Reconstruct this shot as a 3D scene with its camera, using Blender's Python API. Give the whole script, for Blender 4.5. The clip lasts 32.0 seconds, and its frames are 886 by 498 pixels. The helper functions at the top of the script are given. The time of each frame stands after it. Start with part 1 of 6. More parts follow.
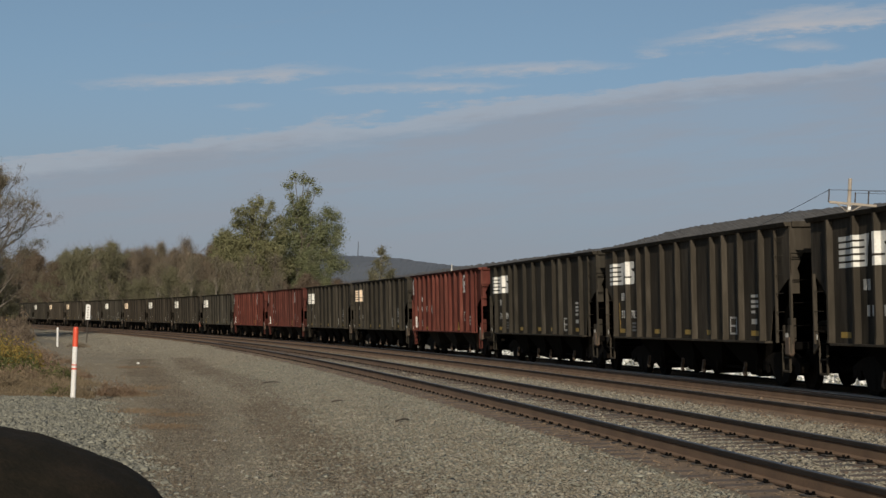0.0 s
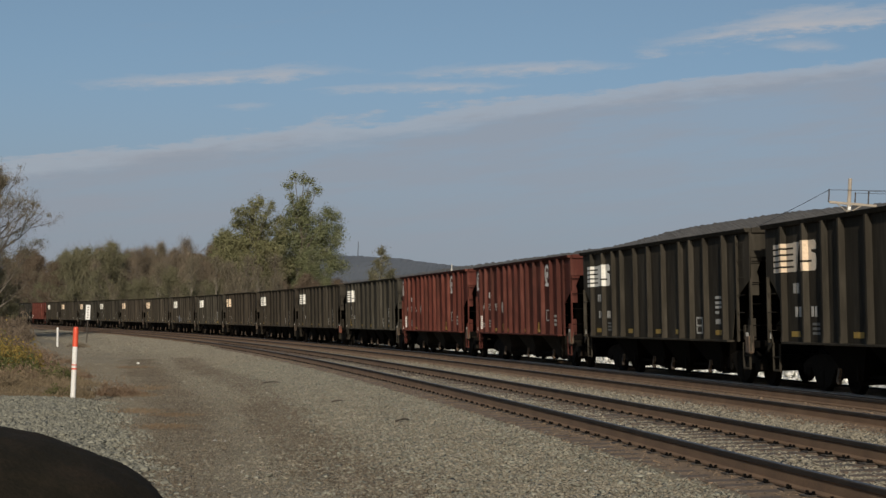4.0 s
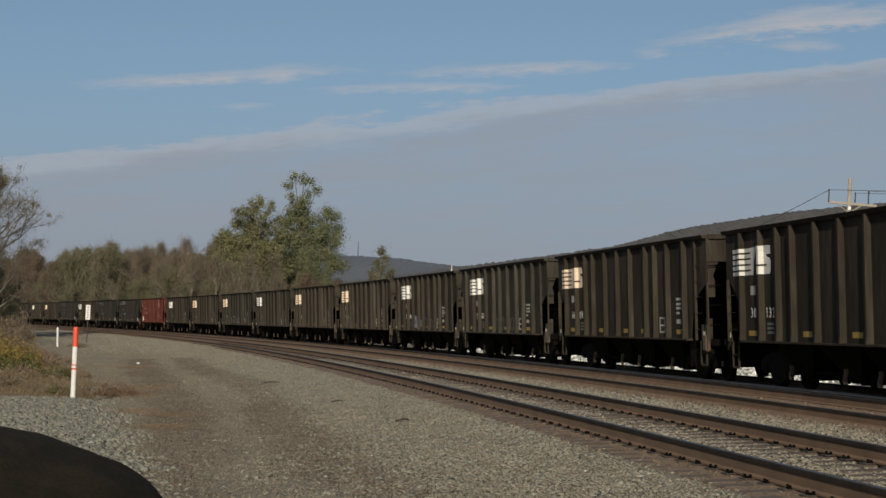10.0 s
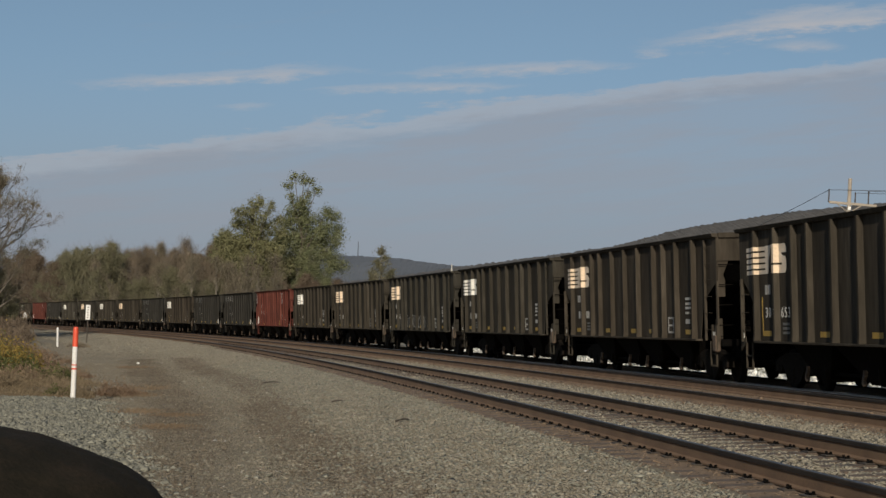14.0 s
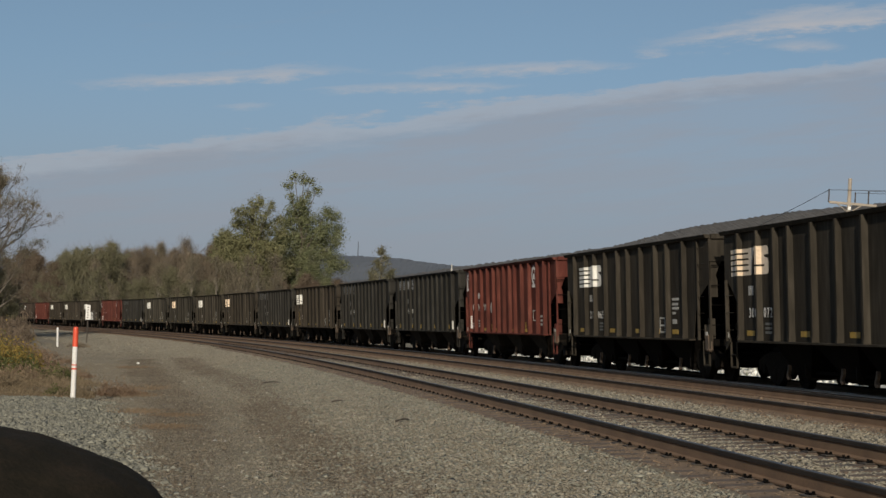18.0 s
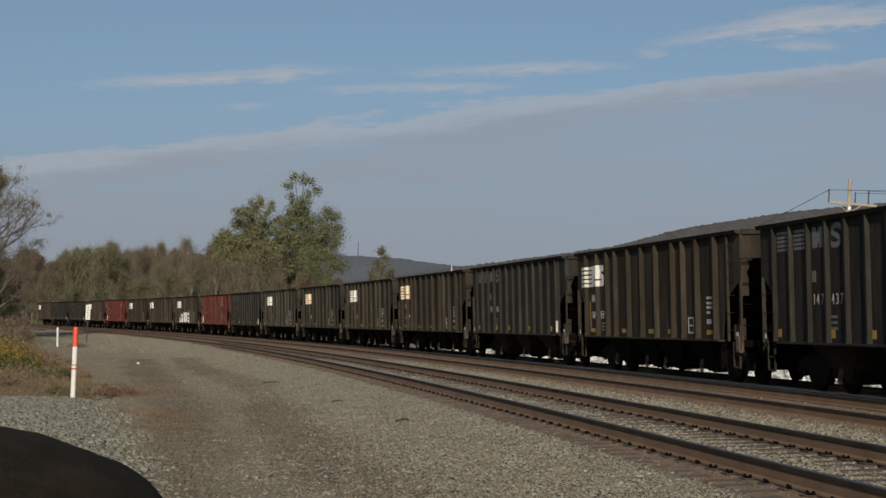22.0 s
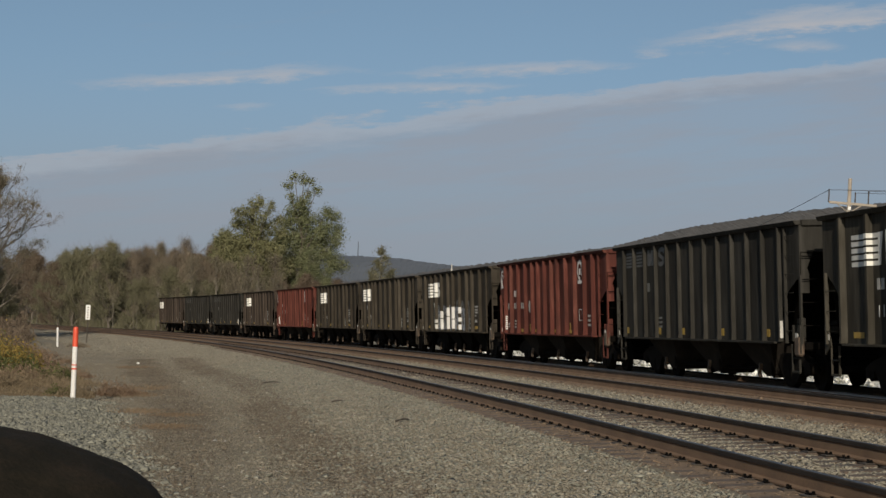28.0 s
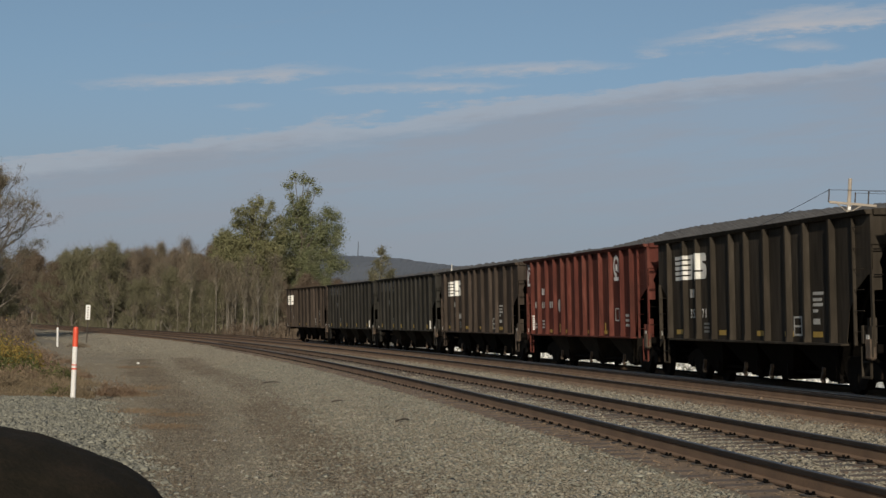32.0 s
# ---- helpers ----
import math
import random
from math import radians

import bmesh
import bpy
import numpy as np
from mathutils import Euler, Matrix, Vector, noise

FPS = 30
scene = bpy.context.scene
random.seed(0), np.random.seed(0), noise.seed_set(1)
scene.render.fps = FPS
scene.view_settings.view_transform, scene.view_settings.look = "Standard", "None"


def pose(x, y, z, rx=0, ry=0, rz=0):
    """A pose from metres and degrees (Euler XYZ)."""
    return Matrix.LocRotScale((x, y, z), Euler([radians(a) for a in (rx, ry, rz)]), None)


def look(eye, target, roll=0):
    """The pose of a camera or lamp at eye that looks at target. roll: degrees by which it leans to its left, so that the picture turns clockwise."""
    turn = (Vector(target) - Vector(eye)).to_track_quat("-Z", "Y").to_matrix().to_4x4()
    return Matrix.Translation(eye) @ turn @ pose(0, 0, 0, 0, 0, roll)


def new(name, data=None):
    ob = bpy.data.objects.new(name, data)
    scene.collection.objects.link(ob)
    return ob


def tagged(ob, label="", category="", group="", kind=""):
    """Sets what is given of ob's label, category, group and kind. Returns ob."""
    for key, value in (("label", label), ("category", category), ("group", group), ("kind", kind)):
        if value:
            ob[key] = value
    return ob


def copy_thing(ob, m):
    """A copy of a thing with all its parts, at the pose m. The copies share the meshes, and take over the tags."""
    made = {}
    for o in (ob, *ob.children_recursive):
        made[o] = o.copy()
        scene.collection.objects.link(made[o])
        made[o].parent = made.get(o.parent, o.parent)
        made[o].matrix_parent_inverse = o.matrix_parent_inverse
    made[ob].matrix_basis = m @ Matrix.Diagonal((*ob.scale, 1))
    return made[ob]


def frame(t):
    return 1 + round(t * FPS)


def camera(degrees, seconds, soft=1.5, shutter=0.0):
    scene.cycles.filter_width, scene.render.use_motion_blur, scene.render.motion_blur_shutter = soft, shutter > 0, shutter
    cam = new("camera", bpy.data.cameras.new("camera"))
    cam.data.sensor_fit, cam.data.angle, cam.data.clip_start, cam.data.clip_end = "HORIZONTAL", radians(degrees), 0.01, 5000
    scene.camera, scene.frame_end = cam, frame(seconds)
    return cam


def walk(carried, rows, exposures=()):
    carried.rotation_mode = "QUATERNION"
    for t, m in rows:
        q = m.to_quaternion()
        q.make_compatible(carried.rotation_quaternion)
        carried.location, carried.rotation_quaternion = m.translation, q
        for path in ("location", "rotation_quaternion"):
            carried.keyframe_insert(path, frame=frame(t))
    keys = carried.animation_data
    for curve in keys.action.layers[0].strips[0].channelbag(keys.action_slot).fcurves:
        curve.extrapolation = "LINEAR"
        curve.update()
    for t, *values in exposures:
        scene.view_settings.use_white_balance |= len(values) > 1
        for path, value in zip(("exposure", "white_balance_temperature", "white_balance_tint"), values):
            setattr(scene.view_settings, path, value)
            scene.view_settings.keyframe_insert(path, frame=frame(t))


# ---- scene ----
cam = camera(27.62, 32.0, soft=1.5)
EYE = (0.0, 0.0, 1.0236)
CAM_POSE = Matrix.Translation(EYE) @ pose(0, 0, 0, 90 + 2.571, 0, 0) @ pose(0, 0, 0, 0, 0, 1.632)
walk(cam, [(0.0, CAM_POSE), (32.0, CAM_POSE)])
scene.view_settings.exposure = 0.0

# ---- light ----
SUN_AZ, SUN_EL = 184.2, 24.0   # compass degrees clockwise from +y, degrees up


HAZE = (2.82, 3.00, 3.29)
VEIL = (3.42, 3.60, 4.10)
STREAK = (4.95, 5.02, 5.35)
STREAKS = ((-0.127, 0.1370, 0.074, 0.0042, 0.074, 0.8), (-0.0176, 0.1343, 0.056, 0.0030, 0.058, 0.7), (0.0364, 0.1465, 0.064, 0.0038, 0.06, 0.7), (-0.113, 0.1215, 0.016, 0.0018, 0.05, 0.4),
           (0.193, 0.1765, 0.078, 0.0080, 0.17, 0.9), (0.225, 0.1800, 0.05, 0.0060, 0.10, 0.6), (0.198, 0.1638, 0.022, 0.0034, 0.05, 0.6), (0.113, 0.1580, 0.010, 0.0024, 0.05, 0.5))


def light():
    world = bpy.data.worlds.new("sky")
    scene.world = world
    world.use_nodes = True
    nt = world.node_tree
    nt.nodes.clear()
    out = nt.nodes.new("ShaderNodeOutputWorld")
    bg = nt.nodes.new("ShaderNodeBackground")
    sky = nt.nodes.new("ShaderNodeTexSky")
    sky.sky_type = "NISHITA"
    sky.sun_disc = False
    sky.sun_elevation = radians(SUN_EL)
    sky.sun_rotation = radians(SUN_AZ)
    sky.air_density, sky.dust_density, sky.ozone_density = 1.0, 1.2, 0.7
    bg.inputs["Strength"].default_value = 0.085
    L = nt.links.new

    def math_node(op, a, b=None, c=None):
        n = nt.nodes.new("ShaderNodeMath")
        n.operation = op
        for k, v in enumerate((a, b, c)):
            if v is None:
                continue
            if isinstance(v, (int, float)):
                n.inputs[k].default_value = v
            else:
                L(v, n.inputs[k])
        return n.outputs[0]

    def ramp(v, lo, hi, t0=0.0, t1=1.0):
        n = nt.nodes.new("ShaderNodeMapRange")
        n.interpolation_type = "SMOOTHSTEP"
        n.inputs["From Min"].default_value, n.inputs["From Max"].default_value = lo, hi
        n.inputs["To Min"].default_value, n.inputs["To Max"].default_value = t0, t1
        L(v, n.inputs["Value"])
        return n.outputs["Result"]

    def blend(a, colour, fac):
        n = nt.nodes.new("ShaderNodeMix")
        n.data_type = "RGBA"
        L(a, n.inputs["A"])
        n.inputs["B"].default_value = (*colour, 1)
        L(fac, n.inputs["Factor"])
        return n.outputs["Result"]

    tc = nt.nodes.new("ShaderNodeTexCoord")
    sp = nt.nodes.new("ShaderNodeSeparateXYZ")
    L(tc.outputs["Generated"], sp.inputs[0])
    X, Y, Z = sp.outputs
    # hazy air: the sky keeps its blue down to a few degrees over the horizon
    lift = nt.nodes.new("ShaderNodeCombineXYZ")
    L(X, lift.inputs[0])
    L(Y, lift.inputs[1])
    L(math_node("MULTIPLY_ADD", math_node("ABSOLUTE", Z), 0.9, 0.16), lift.inputs[2])
    L(lift.outputs[0], sky.inputs["Vector"])
    # flat coordinates on the sky: sideways and upward slope
    flat = math_node("MAXIMUM", math_node("ABSOLUTE", Y), 0.15)
    a = math_node("DIVIDE", X, flat)
    b = math_node("DIVIDE", Z, flat)
    uv = nt.nodes.new("ShaderNodeCombineXYZ")
    L(math_node("MULTIPLY", a, 6.0), uv.inputs[0])
    L(math_node("MULTIPLY_ADD", a, -6.0, math_node("MULTIPLY", b, 46.0)), uv.inputs[1])
    nz = nt.nodes.new("ShaderNodeTexNoise")
    nz.inputs["Scale"].default_value, nz.inputs["Detail"].default_value, nz.inputs["Roughness"].default_value = 1.6, 8, 0.6
    L(uv.outputs[0], nz.inputs["Vector"])
    wob = math_node("SUBTRACT", nz.outputs["Fac"], 0.5)
    uv2 = nt.nodes.new("ShaderNodeCombineXYZ")
    L(math_node("MULTIPLY", a, 45.0), uv2.inputs[0])
    L(math_node("MULTIPLY_ADD", a, -12.0, math_node("MULTIPLY", b, 190.0)), uv2.inputs[1])
    nf = nt.nodes.new("ShaderNodeTexNoise")
    nf.inputs["Scale"].default_value, nf.inputs["Detail"].default_value, nf.inputs["Roughness"].default_value = 1.3, 6, 0.65
    L(uv2.outputs[0], nf.inputs["Vector"])
    fleck = math_node("SUBTRACT", nf.outputs["Fac"], 0.5)
    tone = nt.nodes.new("ShaderNodeMix")
    tone.data_type, tone.blend_type = "RGBA", "MULTIPLY"
    tone.inputs["Factor"].default_value = 1.0
    tone.inputs["B"].default_value = (1.0, 1.05, 1.02, 1)
    L(sky.outputs["Color"], tone.inputs["A"])
    col = tone.outputs["Result"]
    haze = ramp(b, 0.0, 0.16, 0.85, 0.0)
    col = blend(col, HAZE, haze)
    # a thin veil below a slanting edge
    edge = math_node("MULTIPLY_ADD", a, 0.151, 0.1241)
    dist = math_node("SUBTRACT", math_node("MULTIPLY_ADD", fleck, 0.012, math_node("MULTIPLY_ADD", wob, 0.024, edge)), b)
    veil = math_node("MULTIPLY", ramp(dist, -0.001, 0.010, 0.0, 0.62), ramp(dist, 0.0, 0.10, 1.0, 0.68))
    veil = math_node("MULTIPLY", veil, ramp(nz.outputs["Fac"], 0.36, 0.62, 0.62, 1.15))
    col = blend(col, VEIL, veil)
    crest = math_node("MULTIPLY", ramp(dist, -0.001, 0.003), ramp(dist, 0.003, 0.015, 0.46, 0.0))
    col = blend(col, STREAK, crest)
    # single streaks: centre, half length, half thickness, slope, strength
    for ca, cb, hl, ht, sl, st in STREAKS:
        da = math_node("ADD", a, -ca)
        db = math_node("SUBTRACT", math_node("ADD", b, -cb), math_node("MULTIPLY", da, sl))
        db = math_node("MULTIPLY_ADD", wob, ht * 4.0, math_node("MULTIPLY_ADD", fleck, ht * 2.2, db))
        r = math_node("ADD", math_node("POWER", math_node("ABSOLUTE", math_node("DIVIDE", da, hl)), 2.0), math_node("POWER", math_node("ABSOLUTE", math_node("DIVIDE", db, ht)), 1.5))
        m = math_node("MULTIPLY", ramp(r, -0.3, 1.6, min(1.0, st * 1.12), 0.0), ramp(nf.outputs["Fac"], 0.28, 0.68, 0.4, 1.0))
        col = blend(col, STREAK, m)
    wisps = ramp(nz.outputs["Fac"], 0.58, 0.85, 0.0, 0.35)
    col = blend(col, VEIL, math_node("MULTIPLY", wisps, ramp(b, 0.10, 0.2)))
    L(col, bg.inputs["Color"])
    L(bg.outputs["Background"], out.inputs["Surface"])
    lamp = bpy.data.lights.new("sun", "SUN")
    lamp.energy, lamp.angle, lamp.color = 5.0, radians(0.5), (1.0, 0.90, 0.76)
    a, e = radians(SUN_AZ), radians(SUN_EL)
    d = Vector((math.sin(a) * math.cos(e), math.cos(a) * math.cos(e), math.sin(e)))
    new("sun", lamp).matrix_world = look(d * 50, (0, 0, 0))


light()

# ---- materials ----


def mat(name, stops, scale=4.0, rough=0.8, bump=0.0, metal=0.0, fine=40.0, coords="Object", tint=False, spread=0.0, spec=0.5, leafy=False, stretch=None, grime=None):
    """A two-scale noise material: stops are colours from dark to light."""
    m = bpy.data.materials.new(name)
    m.use_nodes = True
    nt = m.node_tree
    b = nt.nodes["Principled BSDF"]
    L = nt.links.new
    tc = nt.nodes.new("ShaderNodeTexCoord")
    n1 = nt.nodes.new("ShaderNodeTexNoise")
    n1.inputs["Scale"].default_value, n1.inputs["Detail"].default_value = scale, 5
    n2 = nt.nodes.new("ShaderNodeTexNoise")
    n2.inputs["Scale"].default_value, n2.inputs["Detail"].default_value = fine, 3
    ad = nt.nodes.new("ShaderNodeMath")
    ad.operation = "MULTIPLY_ADD"
    ad.inputs[1].default_value = 0.55
    mu = nt.nodes.new("ShaderNodeMath")
    mu.operation = "MULTIPLY"
    mu.inputs[1].default_value = 0.45
    vec = tc.outputs[coords]
    if stretch:
        mp = nt.nodes.new("ShaderNodeMapping")
        mp.inputs["Scale"].default_value = stretch
        L(vec, mp.inputs["Vector"])
        vec = mp.outputs["Vector"]
    L(vec, n1.inputs["Vector"])
    L(vec, n2.inputs["Vector"])
    L(n2.outputs["Fac"], mu.inputs[0])
    L(n1.outputs["Fac"], ad.inputs[0])
    L(mu.outputs[0], ad.inputs[2])
    rp = nt.nodes.new("ShaderNodeValToRGB")
    el = rp.color_ramp.elements
    while len(el) < len(stops):
        el.new(0.5)
    for i, c in enumerate(stops):
        el[i].position = 0.32 + 0.36 * i / max(1, len(stops) - 1)
        el[i].color = (*c, 1)
    L(ad.outputs[0], rp.inputs["Fac"])
    col = rp.outputs["Color"]
    if grime:
        # blotches and runs of dirt, different on every sheet
        dirt, amount = grime
        for size, pull, lo, hi, much in ((0.9, (1.0, 1.0, 0.55), 0.48, 0.68, amount), (5.5, (1.0, 1.0, 0.09), 0.5, 0.72, amount * 0.7), (14.0, (1.0, 1.0, 1.0), 0.58, 0.7, amount * 0.6)):
            oi = nt.nodes.new("ShaderNodeObjectInfo")
            wn = nt.nodes.new("ShaderNodeMath")
            wn.operation = "MULTIPLY"
            wn.inputs[1].default_value = 37.0
            L(oi.outputs["Random"], wn.inputs[0])
            mp = nt.nodes.new("ShaderNodeMapping")
            mp.inputs["Scale"].default_value = pull
            L(tc.outputs["Object"], mp.inputs["Vector"])
            n3 = nt.nodes.new("ShaderNodeTexNoise")
            n3.noise_dimensions = "4D"
            n3.inputs["Scale"].default_value, n3.inputs["Detail"].default_value, n3.inputs["Roughness"].default_value = size, 6, 0.62
            L(mp.outputs["Vector"], n3.inputs["Vector"])
            L(wn.outputs[0], n3.inputs["W"])
            mr = nt.nodes.new("ShaderNodeMapRange")
            mr.inputs["From Min"].default_value, mr.inputs["From Max"].default_value = lo, hi
            mr.inputs["To Max"].default_value = much
            L(n3.outputs["Fac"], mr.inputs["Value"])
            mx = nt.nodes.new("ShaderNodeMix")
            mx.data_type = "RGBA"
            L(mr.outputs["Result"], mx.inputs["Factor"])
            L(col, mx.inputs["A"])
            mx.inputs["B"].default_value = (*dirt, 1)
            col = mx.outputs["Result"]
    if tint or spread:
        oi = nt.nodes.new("ShaderNodeObjectInfo")
        if spread:
            ge = nt.nodes.new("ShaderNodeNewGeometry")
            mr = nt.nodes.new("ShaderNodeMapRange")
            mr.inputs["To Min"].default_value, mr.inputs["To Max"].default_value = 1 - spread, 1 + spread
            L(ge.outputs["Random Per Island"], mr.inputs["Value"])
            hs = nt.nodes.new("ShaderNodeHueSaturation")
            L(mr.outputs["Result"], hs.inputs["Value"])
            L(col, hs.inputs["Color"])
            col = hs.outputs["Color"]
        if tint:
            mx = nt.nodes.new("ShaderNodeMix")
            mx.data_type, mx.blend_type = "RGBA", "MULTIPLY"
            mx.inputs["Factor"].default_value = 1.0
            L(col, mx.inputs["A"])
            L(oi.outputs["Color"], mx.inputs["B"])
            col = mx.outputs["Result"]
    L(col, b.inputs["Base Color"])
    b.inputs["Roughness"].default_value, b.inputs["Metallic"].default_value = rough, metal
    b.inputs["Specular IOR Level"].default_value = spec
    if leafy:
        tr = nt.nodes.new("ShaderNodeBsdfTranslucent")
        L(col, tr.inputs["Color"])
        mx = nt.nodes.new("ShaderNodeMixShader")
        mx.inputs["Fac"].default_value = 0.42
        L(b.outputs["BSDF"], mx.inputs[1])
        L(tr.outputs["BSDF"], mx.inputs[2])
        L(mx.outputs["Shader"], nt.nodes["Material Output"].inputs["Surface"])
    if bump:
        bp = nt.nodes.new("ShaderNodeBump")
        bp.inputs["Strength"].default_value, bp.inputs["Distance"].default_value = 0.7, bump
        L(ad.outputs[0], bp.inputs["Height"])
        L(bp.outputs["Normal"], b.inputs["Normal"])
    return m


